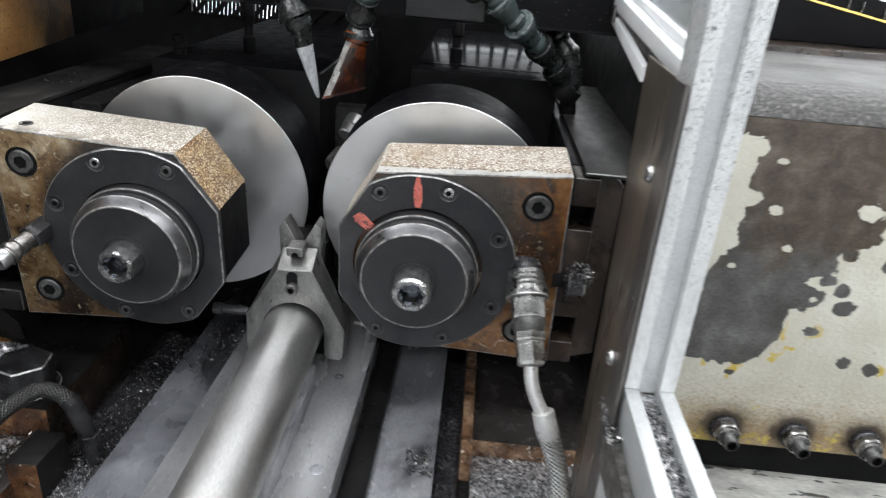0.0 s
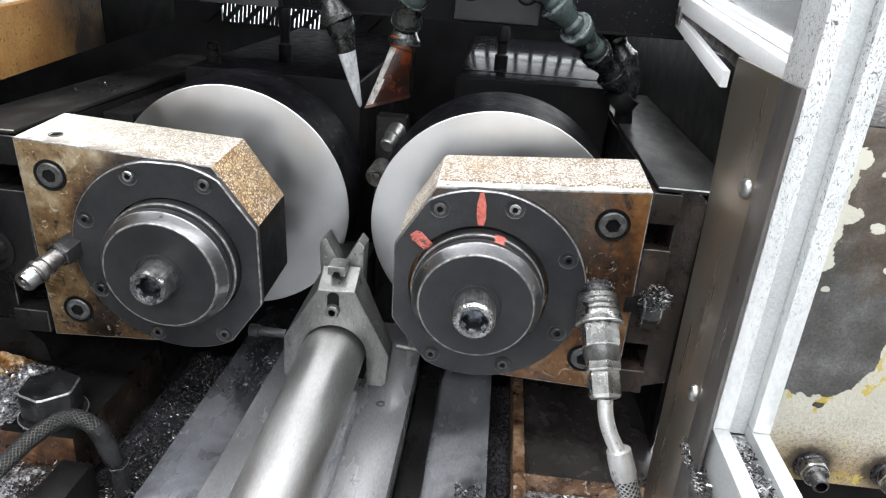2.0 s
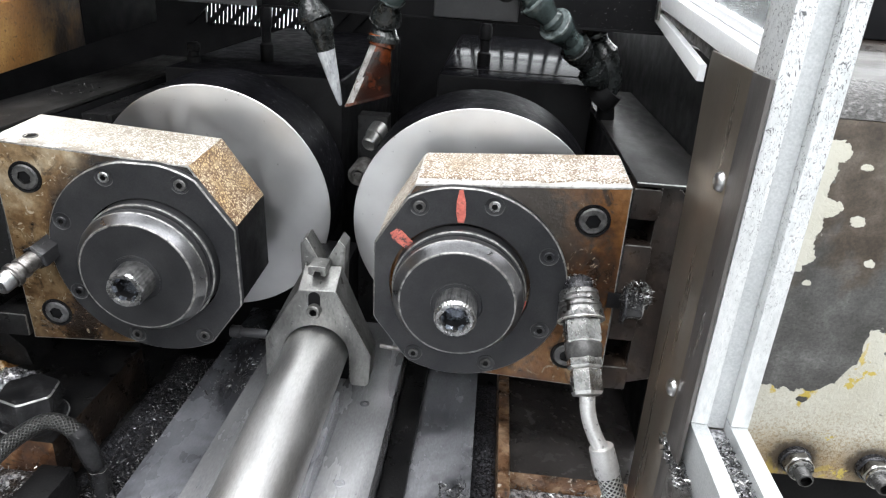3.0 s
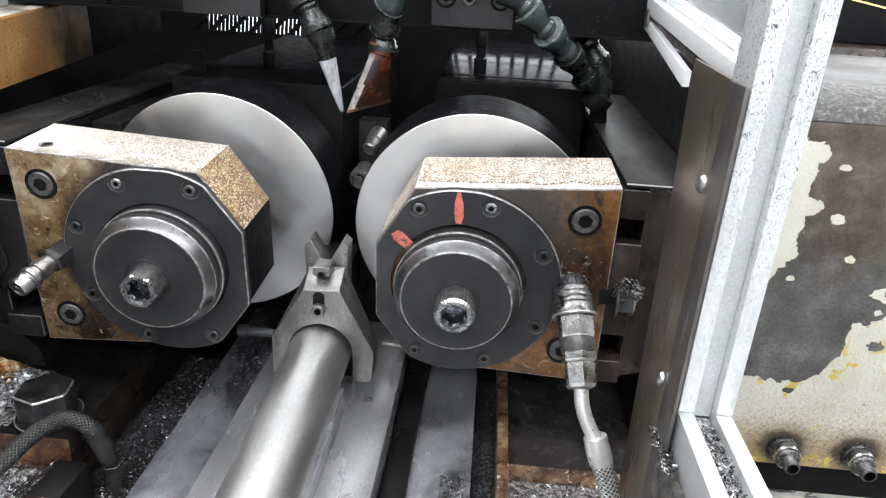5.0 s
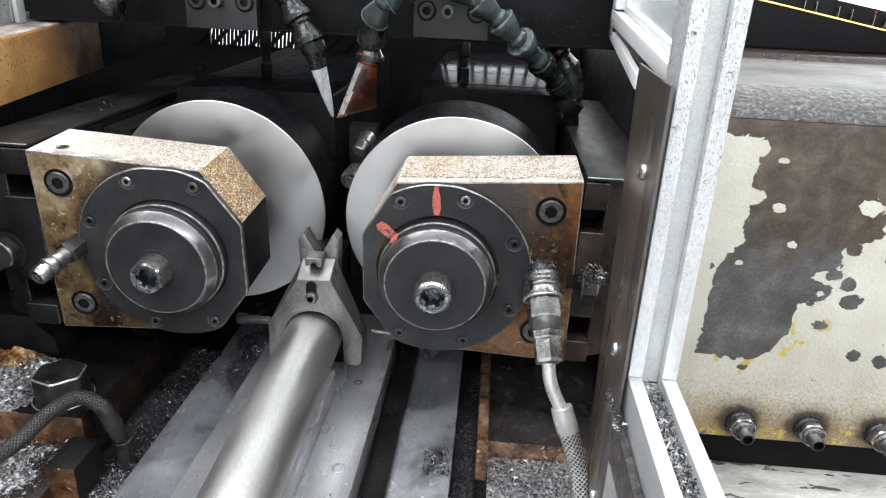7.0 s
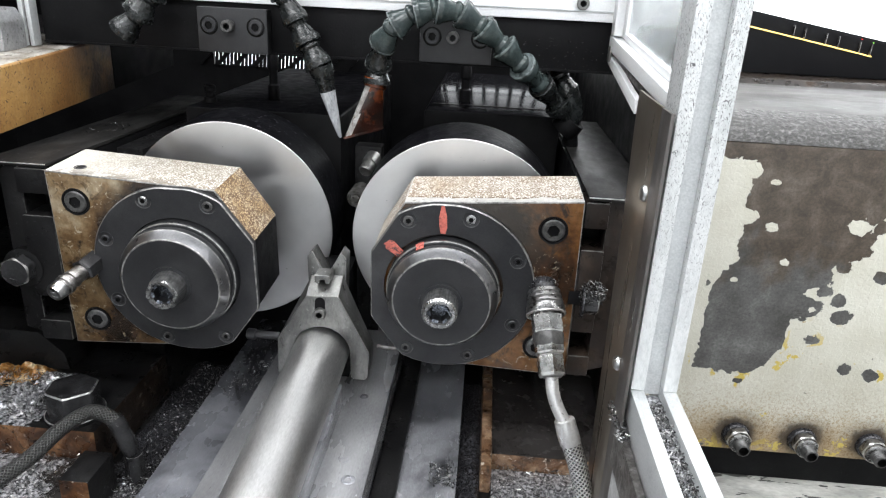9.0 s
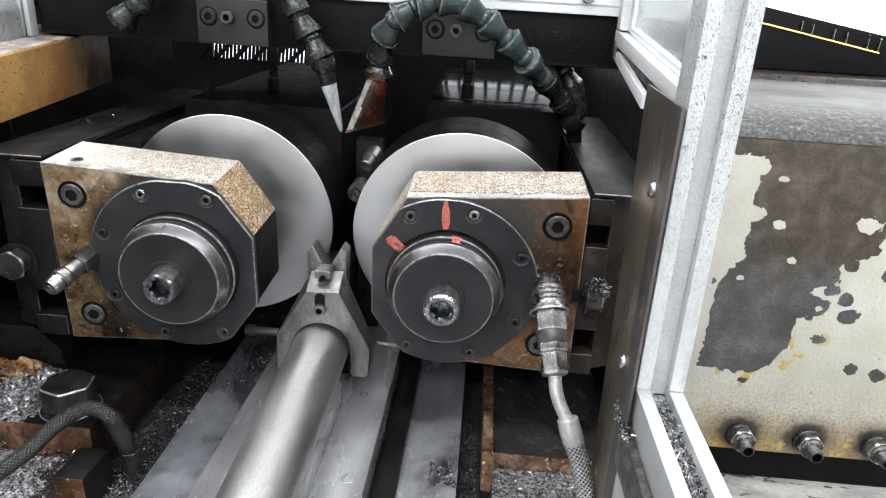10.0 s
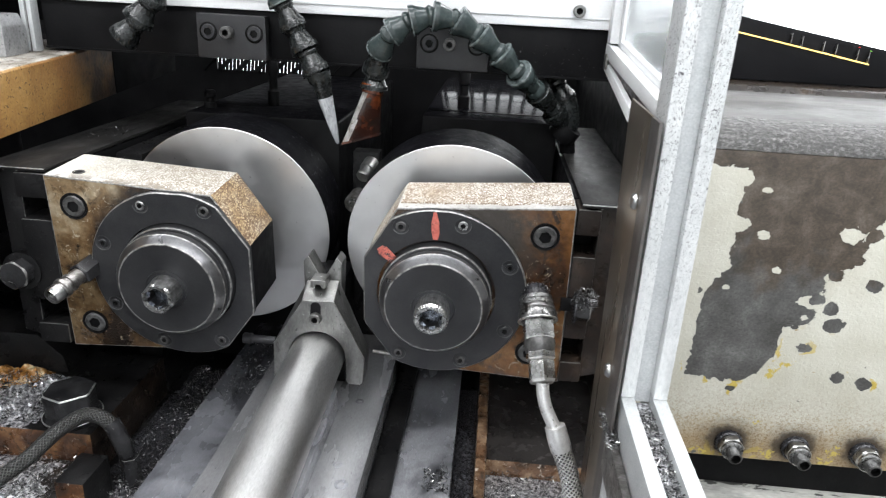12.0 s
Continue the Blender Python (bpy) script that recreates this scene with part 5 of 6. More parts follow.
for s in (-1, 1):
    blade = prism([(BX + s * 0.0010, 0.150), (BX + s * 0.0120, 0.150), (BX + s * 0.0130, 0.1845), (BX + s * 0.0095, 0.1882), (BX + s * 0.0012, 0.1730)], 0.3835, 0.3985, 0.0008)
    part("jaw_blade", blade, ["fork_steel", "edge_bright"], fork, "bevelled jaw blade", worn_front)
part("clamp_piece", prism([(BX - 0.0048, 0.1715), (BX - 0.0020, 0.1715), (BX - 0.0016, 0.1738), (BX + 0.0018, 0.1738), (BX + 0.0022, 0.1715), (BX + 0.0050, 0.1715), (BX + 0.0050, 0.1770), (BX - 0.0048, 0.1770)], 0.3700, 0.3830, 0.0006), ["fork_steel", "edge_bright"], fork, "small steel clamp piece", worn_front)
part("stand", box(BX - 0.012, BX + 0.012, 0.3985, 0.430, 0.085, 0.168, 0.001), "black_matt", fork, "dark rear stand")
bm = lathe(0, 0, [(0.0024, 0), (0.0026, 0.001), (0.0026, 0.016), (0.0037, 0.0162), (0.0037, 0.0215), (0.003, 0.022)], 20)
bm.transform(Matrix.Translation((BX - 0.0298, 0.371, 0.1300)) @ Matrix.Rotation(radians(90), 4, "Z"))
part("side_pin", bm, "black_oxide", fork, "black set screw")
solid("lubrication_tube", tube([(BX + 0.032, 0.40, 0.112), (BX + 0.045, 0.40, 0.111), (BX + 0.075, 0.405, 0.110)], 0.0014, 10), "dirty_steel", "thin bright metal tube beside the fork", "tube")

# ---- gear housings behind the dies ----
def gear_housing(x0, x1, y0, z1, label, top):
    g = thing("spindle_housing", ((x0 + x1) / 2, y0, 0.045), label, "spindle housing", "spindle housings")
    part("housing_body", prism([(x0, 0.045), (x1, 0.045), (x1, z1 - 0.0012), (x1 - 0.0012, z1), (x0 + 0.0012, z1), (x0, z1 - 0.0012)], y0, 0.77, 0.0012), ["black_matt", top], g, "", lambda n, c: 1 if n.z > 0.8 else 0)
    return g


gh_l = gear_housing(-0.2345, -0.1120, 0.490, 0.2590, "black oily spindle housing behind the fixed die", "black_low_gloss")
gh_r = gear_housing(-0.0490, 0.0560, 0.500, 0.2660, "black oily spindle housing behind the sliding die", "wet_top")


def oiler(parent, x, y, z, high):
    bm = stack([[(x + r * math.sin(a * math.tau / 18), y + r * math.cos(a * math.tau / 18), z + h) for a in range(18)] for r, h in
                ((0.0050, 0), (0.0050, high * 0.3), (0.0036, high * 0.34), (0.0036, high * 0.6), (0.0046, high * 0.64), (0.0046, high * 0.9), (0.003, high))])
    return part("oil_fitting", bm, "black_matt", parent, "black oil fitting")


oiler(gh_l, -0.181, 0.545, 0.259, 0.040)
oiler(gh_l, -0.224, 0.515, 0.259, 0.014)
oiler(gh_r, -0.020, 0.555, 0.266, 0.030)
part("oil_pipe", tube([(-0.020, 0.555, 0.294), (-0.014, 0.557, 0.3), (0.0, 0.56, 0.300), (0.02, 0.565, 0.296), (0.04, 0.57, 0.285)], 0.0022, 10), "black_oxide", gh_r, "thin black oil pipe")
part("top_seam", box(-0.045, 0.054, 0.5300, 0.5312, 0.2662, 0.2667, 0), "black_matt", gh_r, "dark seam")

# small shiny fittings in the gap between the dies
valve = thing("spray_block", (-0.088, 0.47, 0.2), "small bright steel fittings between the dies", "fitting")
part("upper_body", along(turned([(0.0052, 0), (0.0060, 0.001), (0.0060, 0.010), (0.0050, 0.0105), (0.0050, 0.018), (0.0042, 0.019)], 28), (-0.0830, 0.474, 0.2330), (-0.25, -0.85, -0.45)), "steel", valve)
part("lower_body", along(turned([(0.0072, 0), (0.0072, 0.016), (0.0066, 0.0175), (0.0050, 0.0176), (0.0046, 0.0150), (0.0030, 0.0150), (0.0028, 0.0170), (0.0018, 0.0172)], 28), (-0.0925, 0.474, 0.2050), (-0.1, -1, -0.1)), "dirty_steel", valve)
part("carrier", box(-0.098, -0.078, 0.474, 0.489, 0.045, 0.240, 0.001), "black_oil", valve, "dark carrier plate")

# ---- beam, rail and mounting blocks above the dies ----
beam = thing("cross_beam", (-0.12, 0.47, 0.30), "black painted steel cross beam with white rail", "cross beam", "", "structure")
part("beam_body", box(-0.3215, 0.0860, 0.4620, 0.476, 0.3040, 0.3375, 0.0008), "black_matt", beam)
part("beam_edge", box(-0.3215, 0.0860, 0.4608, 0.4618, 0.3040, 0.3055, 0.0003), "black_matt", beam)
part("rail", box(-0.3300, 0.1000, 0.4590, 0.4800, 0.3378, 0.3620, 0.001), "white_rail", beam, "white aluminium rail")
part("end_flange", box(0.0862, 0.0882, 0.4590, 0.4755, 0.3040, 0.3376, 0.0005), "white_rail", beam, "white end flange")
part("rail_groove", box(-0.3300, 0.1000, 0.4582, 0.4592, 0.3440, 0.3450, 0.0002), "aluminium", beam)
own = bmesh.new()
for _ in range(70):
    curl(own, Vector((min(0.082, rng.gauss(0.052, 0.022)), 0.4618, rng.uniform(0.3065, 0.326))), 0.8)
part("chip_crust", own, "bright_chips", beam, "metal chips stuck to the beam")
for x in (0.058, -0.30):
    screw("rail_screw", x, 0.4588, 0.3490, 0.0042, 0.003, "steel", beam, "", 0.1, 24)


def mount_block(x0, x1, z0, z1, label):
    b = thing("mounting_block", ((x0 + x1) / 2, 0.458, z0), label, "mounting block", "mounting blocks")
    part("block_body", box(x0, x1, 0.4500, 0.4605, z0, z1, 0.0008), ["cap_face", "ring_dull"], b, "", worn_front)
    m = (x0 + x1) / 2
    zc = z0 + (z1 - z0) * 0.60
    for dx, r in ((-0.0160, 0.0052), (0.0165, 0.0052)):
        # proud black disc that paints the shaded gap round the screw head
        part("counterbore", lathe(m + dx, zc, [(r + 0.0012, 0.4502), (r + 0.0012, 0.4498), (r + 0.0007, 0.4496)], 28), "hole_black", b)
        screw("counterbore_screw", m + dx, 0.4502, zc, r, 0.0014, "black_oxide", b, "", 0.3, 28)
    screw("centre_screw", m - 0.002, 0.4502, zc, 0.0042, 0.0060, "screw_dark", b, "", 0.0, 28)
    return b


mount_block(-0.2030, -0.1545, 0.3050, 0.3345, "dark grey block with three socket screws on the beam")
mount_block(-0.0495, -0.0005, 0.3065, 0.3345, "dark grey block with three socket screws behind the hose")

# ---- jointed coolant hoses ----
def coolant_hose(name, pts, dark_from, dark_to, label, r=0.0082):
    """A hose of snap-together plastic joints along pts, each a ball and a flared socket."""
    h = thing(name, pts[0], label, "coolant hose", "coolant hoses")
    pts = [Vector(p) for p in pts]
    for i in range(len(pts) - 1):
        a, b = pts[i], pts[i + 1]
        ln = (b - a).length
        k = r * rng.uniform(0.96, 1.04)
        prof = [(k * 0.60, -0.15 * ln), (k * 0.82, -0.02 * ln), (k * 0.86, 0.08 * ln), (k * 0.72, 0.2 * ln), (k * 0.76, 0.26 * ln), (k * 1.0, 0.62 * ln), (k * 1.12, 0.72 * ln), (k * 1.14, 0.78 * ln), (k * 1.14, 0.90 * ln), (k * 1.05, 0.93 * ln), (k * 0.9, 0.94 * ln)]
        # the chosen joints and the last ones are near-black, others grey-green
        m = "hose_dark" if dark_from <= i < dark_to or i > 9 else "hose_green"
        j = part("joint", along(turned(prof, 28), a, b - a), m, h, smooth=22)
        part("rim", along(turned([(k * 1.08, 0.885 * ln), (k * 1.18, 0.90 * ln), (k * 1.18, 0.955 * ln), (k * 1.10, 0.975 * ln), (k * 0.92, 0.97 * ln)], 28), a, b - a), "hose_rim" if m == "hose_green" else m, j)
    return h


def flat_nozzle(parent, base, tip, r, mat, roll, label, collar):
    """Fan nozzle: a round collar that flattens to a slanting slit."""
    base, tip = Vector(base), Vector(tip)
    d = (tip - base).normalized()
    q = Vector((0, -1, 0)).rotation_difference(d).to_matrix().to_4x4() @ Matrix.Rotation(roll, 4, "Y")
    ln = (tip - base).length
    loops = []
    for t, w, th in ((0.0, r, r), (0.12, r * 1.02, r), (0.16, r * 0.86, r * 0.84), (0.35, r * 0.70, r * 0.55), (0.7, r * 0.46, r * 0.28), (0.97, r * 0.2, r * 0.12), (1.0, r * 0.1, r * 0.08)):
        loops.append([q @ Vector((w * math.sin(a * math.tau / 28), -t * ln, th * math.cos(a * math.tau / 28))) + base for a in range(28)])
    part("collar", stack(loops[:4]), collar, parent)
    part("nozzle", stack(loops[3:]), mat, parent, label)


def duckbill(parent, base, r, centre, half, mat, label, collar):
    """Wide fan nozzle: a round collar that spreads into a flat slit, given by its middle and half its length."""
    base, centre, half = Vector(base), Vector(centre), Vector(half)
    d = (centre - base).normalized()
    flat = (half - d * half.dot(d)).normalized()
    thick = d.cross(flat).normalized()
    loops = []
    for t in (0.0, 0.14, 0.16, 0.3, 0.45, 0.6, 0.8, 0.97, 1.0):
        k = max(t - 0.16, 0) / 0.84
        top = r * (1 if t < 0.15 else 0.82)
        across = flat * top * (1 - k) + half * k
        th = top * (1 - k) ** 1.3 + 0.0016 * k
        mid = base.lerp(centre, t)
        loop = []
        for i in range(32):
            a = i * math.tau / 32
            c, q = math.cos(a), math.sin(a)
            p = 1 - 0.45 * k
            loop.append(mid + across * math.copysign(abs(q) ** p, q) + thick * th * math.copysign(abs(c) ** p, c))
        loops.append(loop)
    part("collar", stack(loops[:3]), collar, parent)

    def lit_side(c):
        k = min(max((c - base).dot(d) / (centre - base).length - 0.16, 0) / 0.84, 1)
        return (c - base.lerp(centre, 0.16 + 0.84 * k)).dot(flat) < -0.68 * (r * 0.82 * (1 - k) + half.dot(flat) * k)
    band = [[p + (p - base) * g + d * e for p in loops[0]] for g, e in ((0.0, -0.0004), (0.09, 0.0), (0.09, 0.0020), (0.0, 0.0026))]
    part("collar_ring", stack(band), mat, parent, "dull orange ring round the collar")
    # the left side's reflected light is put in as a paler material
    body = part("nozzle", stack(loops[2:]), ["nozzle_dirty", "nozzle_lit_side"], parent, label, lambda n, c: 1 if lit_side(c) and n.y < 0.4 else 0, 40)
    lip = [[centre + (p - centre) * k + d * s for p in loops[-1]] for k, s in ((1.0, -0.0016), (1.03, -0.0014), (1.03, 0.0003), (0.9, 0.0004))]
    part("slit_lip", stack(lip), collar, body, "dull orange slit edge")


ha = coolant_hose("coolant_hose", [(-0.146, 0.440, 0.358), (-0.1385, 0.440, 0.3430), (-0.131, 0.440, 0.3280), (-0.1225, 0.438, 0.3140), (-0.1150, 0.437, 0.3000)], 1, 4, "near-black jointed coolant hose with pale fan nozzle")
flat_nozzle(ha, (-0.1148, 0.437, 0.3020), (-0.1025, 0.443, 0.2520), 0.0080, "nozzle_grey", 0.5, "pale grey fan nozzle", "hose_dark")
hb = coolant_hose("coolant_hose", [(0.062, 0.484, 0.266), (0.049, 0.477, 0.28), (0.0347, 0.4611, 0.2947), (0.02, 0.4463, 0.3083), (0.0066, 0.4425, 0.3203), (-0.0083, 0.4386, 0.3318), (-0.0232, 0.4358, 0.34), (-0.0385, 0.4329, 0.3414), (-0.0524, 0.431, 0.3376), (-0.0649, 0.431, 0.3294), (-0.074, 0.4405, 0.3167), (-0.0775, 0.45, 0.302), (-0.0785, 0.45, 0.29)], 0, 2, "arched grey-green jointed coolant hose with orange nozzle")
duckbill(hb, (-0.0785, 0.450, 0.2930), 0.0080, (-0.0862, 0.4452, 0.2556), (0.0126, 0.0067, 0.0031), "nozzle_orange", "dirty orange fan nozzle with painted shade and lit side", "nozzle_dirty")
hc = coolant_hose("coolant_hose", [(-0.222, 0.440, 0.353), (-0.2300, 0.440, 0.3395), (-0.2400, 0.440, 0.3270), (-0.2520, 0.441, 0.3150)], 0, 6, "near-black jointed coolant hose hanging beside the block", r=0.0090)
elb = thing("pipe_elbow", (0.062, 0.485, 0.268), "black oily jointed pipe elbow on the slide cover", "pipe elbow")
for p0, p1 in (((0.0440, 0.482, 0.3085), (0.0505, 0.482, 0.2985)), ((0.0505, 0.482, 0.2985), (0.0580, 0.483, 0.2860))):
    p0, p1 = Vector(p0), Vector(p1)
    ln = (p1 - p0).length
    part("joint", along(turned([(0.0050, -0.1 * ln), (0.0066, 0.05 * ln), (0.0060, 0.2 * ln), (0.0078, 0.62 * ln), (0.0090, 0.75 * ln), (0.0090, 0.95 * ln), (0.0078, 1.0 * ln)], 28), p0, p1 - p0), "hose_dark", elb, smooth=22)
part("elbow_body", tube([(0.0560, 0.483, 0.2890), (0.0592, 0.484, 0.2810), (0.0612, 0.485, 0.2720), (0.0610, 0.486, 0.2640)], [0.0080, 0.0092, 0.0090, 0.0080], 20), "hose_dark", elb)
part("foot", tube([(0.0612, 0.486, 0.2660), (0.0630, 0.487, 0.2560), (0.0640, 0.488, 0.2476)], [0.0058, 0.0056, 0.0060], 20), "black_matt", elb)
part("hose_stub", tube([(0.0640, 0.485, 0.2680), (0.0600, 0.486, 0.2630), (0.0570, 0.487, 0.2590)], [0.0100, 0.0110, 0.0105], 20), "black_matt", elb)

# ---- enclosure on the sliding side: post, rails, window, guard ----
post = thing("enclosure_post", (0.088, 0.262, 0.17), "white aluminium enclosure post spotted with metal chips", "enclosure post", "", "structure")
part("rib", box(0.0770, 0.0836, 0.2580, 0.2800, 0.1790, 0.62, 0.0007), "alu_chips", post, "rib spotted with chips")
part("rib", box(0.0922, 0.0990, 0.2580, 0.2800, 0.1790, 0.62, 0.0007), "alu_chips", post, "rib spotted with chips")
part("slot", box(0.0837, 0.0921, 0.2632, 0.2790, 0.1742, 0.62, 0.0003), "aluminium", post, "plain grey slot")
sill = thing("enclosure_sill", (0.088, 0.1, 0.16), "white aluminium sill rail with chips in its slot", "enclosure rail", "", "structure")
part("rib", box(0.0770, 0.0836, -0.30, 0.2795, 0.1560, 0.1788, 0.0007), "aluminium", sill)
part("rib", box(0.0922, 0.0990, -0.30, 0.2795, 0.1560, 0.1788, 0.0007), "aluminium", sill)
part("slot", box(0.0837, 0.0921, -0.30, 0.2628, 0.1580, 0.1738, 0.0003), "chips", sill, "slot packed with metal chips")
chip_pile("metal_chips", [(0.0842, 0.0916, 0.15, 0.255, 0.1742)], 1100, "metal chips packed in the rail slot")
part("door_track", box(0.0725, 0.0765, -0.30, 0.258, 0.1380, 0.1600, 0.0006), "dirty_steel", sill, "grimy door track")
part("door_sheet", box(0.0735, 0.0760, -0.30, 0.254, 0.040, 0.1370, 0.0004), "grey_cast", sill, "pale grey lower panel")
chip_pile("metal_chips", [(0.0705, 0.0765, 0.240, 0.272, 0.161)], 300, "chips caught on the door track")

guard = thing("splash_guard", (0.074, 0.29, 0.045), "brown-toned stainless splash guard sheet with rivets", "splash guard")
part("sheet", prism([(0.2702, 0.045), (0.3050, 0.045), (0.3110, 0.170), (0.3140, 0.245), (0.3200, 0.300), (0.3190, 0.3118), (0.2702, 0.3110)], 0.0735, 0.0748, 0.0003, axis="x"), "guard", guard)
# flush with the sheet, only darker in colour
part("edge_strip", box(0.0734, 0.0749, 0.2535, 0.2700, 0.045, 0.3108, 0.0002), "guard_edge", guard, "dark steel strip along the edge")
for y, z in ((0.2757, 0.2712), (0.2757, 0.1830), (0.2740, 0.0950)):
    bm = stack([[(x, y + r * math.sin(a * math.tau / 20), z + r * math.cos(a * math.tau / 20)) for a in range(20)] for r, x in ((0.0038, 0.0735), (0.0038, 0.0727), (0.0031, 0.0715), (0.0016, 0.0708))])
    part("rivet", bm, "bright_steel", guard, "bright dome rivet")

win = thing("enclosure_window", (0.085, 0.36, 0.306), "aluminium framed side window of the enclosure", "window", "", "structure")
part("bottom_rail", prism([(0.2804, 0.3065), (0.462, 0.3205), (0.462, 0.3300), (0.2804, 0.3145)], 0.0790, 0.0930, 0.0008, axis="x"), "white_rail", win)
part("lower_strip", prism([(0.3540, 0.2945), (0.462, 0.3115), (0.462, 0.3180), (0.3540, 0.3020)], 0.0795, 0.0830, 0.0005, axis="x"), "white_rail", win)
# darker strip added where the slot under the rail lies in shade
part("shadow_gap", prism([(0.3200, 0.3020), (0.462, 0.3175), (0.462, 0.3203), (0.3200, 0.3094)], 0.0815, 0.0860, 0.0002, axis="x"), "dirty_steel", win, "dark strip for the shaded slot under the rail")
part("catch", box(0.0780, 0.0800, 0.4500, 0.4570, 0.3130, 0.3230, 0.0006), "dirty_steel", win, "small worn catch")
part("rear_post", box(0.0790, 0.0930, 0.4475, 0.4600, 0.3300, 0.62, 0.0008), "white_rail", win)
part("inner_bead", box(0.0845, 0.0900, 0.4375, 0.4474, 0.3292, 0.62, 0.0006), "white_rail", win)
part("inner_bead", prism([(0.2870, 0.3153), (0.4374, 0.3281), (0.4374, 0.3325), (0.2870, 0.3195)], 0.0845, 0.0900, 0.0006, axis="x"), "white_rail", win)
part("inner_bead", box(0.0845, 0.0900, 0.2805, 0.2869, 0.3152, 0.62, 0.0006), "white_rail", win)
pane = part("pane", prism([(0.2872, 0.3160), (0.4372, 0.3286), (0.4372, 0.62), (0.2872, 0.62)], 0.0864, 0.0888, 0, axis="x"), "glass", win, "dusty glass pane")
pane.visible_shadow = False

# ---- painted casting of the sliding side ----
cast = thing("side_casting", (0.130, 0.347, 0.085), "cream painted machine casting, paint peeling off in a large patch", "machine casting")
part("front_face", prism([(0.110, 0.0870), (0.62, 0.0870), (0.62, 0.2840), (0.110, 0.2840)], 0.3470, 0.400, 0.0012), "peeled", cast, "peeling cream paint over dark filler")
prof = [(0.3475, 0.2842), (0.3500, 0.2900), (0.3560, 0.2955), (0.3650, 0.2995), (0.3800, 0.3022), (0.4000, 0.3035), (0.4560, 0.3040), (0.4580, 0.3070), (0.52, 0.3070), (0.52, 0.2842)]
part("rounded_top", prism(prof, 0.110, 0.62, 0, axis="x"), ["cast_top", "cast_rough", "bracket_oil"], cast, "scuffed grey rounded top with rough fillet", lambda n, c: 1 if c.y < 0.366 else (2 if c.y > 0.456 and n.y < 0.5 else 0), 60)
# near-black colour stands in for the shade of the recess
part("undercut", box(0.110, 0.62, 0.362, 0.40, 0.0562, 0.0868, 0.0008), "black_matt", cast, "dark undercut")
for x in NIPPLES:
    n0 = part("grease_nipple", lathe(x, 0.0985, [(0.0088, 0.3471), (0.0085, 0.3448), (0.0076, 0.3440)], 20), "chips_dark", cast, "greasy pipe nipple")
    part("nut", hex_bolt(x, 0.3441, 0.0985, 0.0080, 0.0050, 0.4), ["coupling", "edge_bright"], n0, "", worn_front)
    part("washer", lathe(x, 0.0980, [(0.0060, 0.3392), (0.0066, 0.3389), (0.0066, 0.3378), (0.0058, 0.3374)], 28), "nut_steel", n0, "bright washer")
    part("thread_end", lathe(x, 0.0974, [(0.0042, 0.3376)] + [(0.0042 - 0.0006 * (k % 2), 0.3371 - 0.0007 * k) for k in range(9)] + [(0.0038, 0.3308), (0.0030, 0.3306), (0.0028, 0.3336)], 28), ["screw_dark", "hole_black"], n0, "", lambda n, c: 1 if c.y > 0.3307 and math.hypot(c.x - x, c.z - 0.0974) < 0.0031 else 0, 20)
low = solid("lower_casting", box(0.105, 0.62, 0.318, 0.40, 0.03, 0.0560, 0.002), "grey_paint_low", "scuffed pale painted ledge below the casting", "machine casting")

# ---- control panel behind the casting ----
con = thing("control_panel", (0.25, 0.5, 0.304), "dark control panel with small indicator lights", "control panel")
part("panel_body", prism([(0.150, 0.3075), (0.40, 0.3075), (0.40, 0.3180), (0.2850, 0.3330), (0.150, 0.3560)], 0.500, 0.62, 0.001), "panel_dark", con)
part("light_strip", tube([(0.150, 0.4990, 0.3450), (0.21, 0.4990, 0.3345), (0.2720, 0.4990, 0.3232)], 0.00045, 8), "yellow_light", con, "thin yellow strip")
for i, x in enumerate((0.214, 0.222, 0.2375, 0.2465, 0.262, 0.270)):
    z = 0.3450 - (x - 0.15) * 0.178
    part("toggle", box(x - 0.00025, x + 0.00025, 0.4970, 0.4995, z + 0.0008, z + 0.0080, 0.0001), "nut_steel", con, "small toggle")
part("indicator", box(0.26185, 0.26225, 0.4968, 0.4985, 0.33450, 0.33490, 0.0001), "red_light", con, "red indicator")
part("indicator", box(0.27025, 0.27065, 0.4968, 0.4985, 0.33245, 0.33285, 0.0001), "green_light", con, "green indicator")

# ---- tan rail and grey pedestal on the fixed side ----
tan = thing("side_rail_casting", (-0.36, 0.42, 0.25), "tan painted machine rail, oil-stained", "machine casting")
for name, y0, y1, mats, label in (("rail_body", 0.10, 0.510, ["tan_paint", "rail_dust"], ""), ("rear_end", 0.5105, 0.62, ["black_matt", "black_matt"], "near-black rear end")):
    bm = prism([(-0.55, 0.2540), (-0.3000, 0.2606), (-0.3000, 0.2985), (-0.3020, 0.3002), (-0.55, 0.3002)], y0, y1, 0.0008)
    for v in bm.verts:
        v.co.z += 0.068 * (v.co.y - 0.435)
    part(name, bm, mats, tan, label, lambda n, c: 1 if n.z > 0.8 else 0)
ped = thing("grey_pedestal", (-0.36, 0.44, 0.30), "grey metal pedestal with socket screw on the rail", "pedestal")
part("pedestal_body", prism([(-0.400, 0.2995), (-0.3268, 0.2995), (-0.3268, 0.3190), (-0.3310, 0.3275), (-0.400, 0.3275)], 0.4250, 0.4500, 0.0015), "pedestal_grey", ped)
bm = lathe(0, 0, [(0.013, 0), (0.013, 0.03), (0.009, 0.034), (0.009, 0.07)], 28)
bm.transform(Matrix.Translation((-0.352, 0.437, 0.3255)) @ Matrix.Rotation(radians(90), 4, "X"))
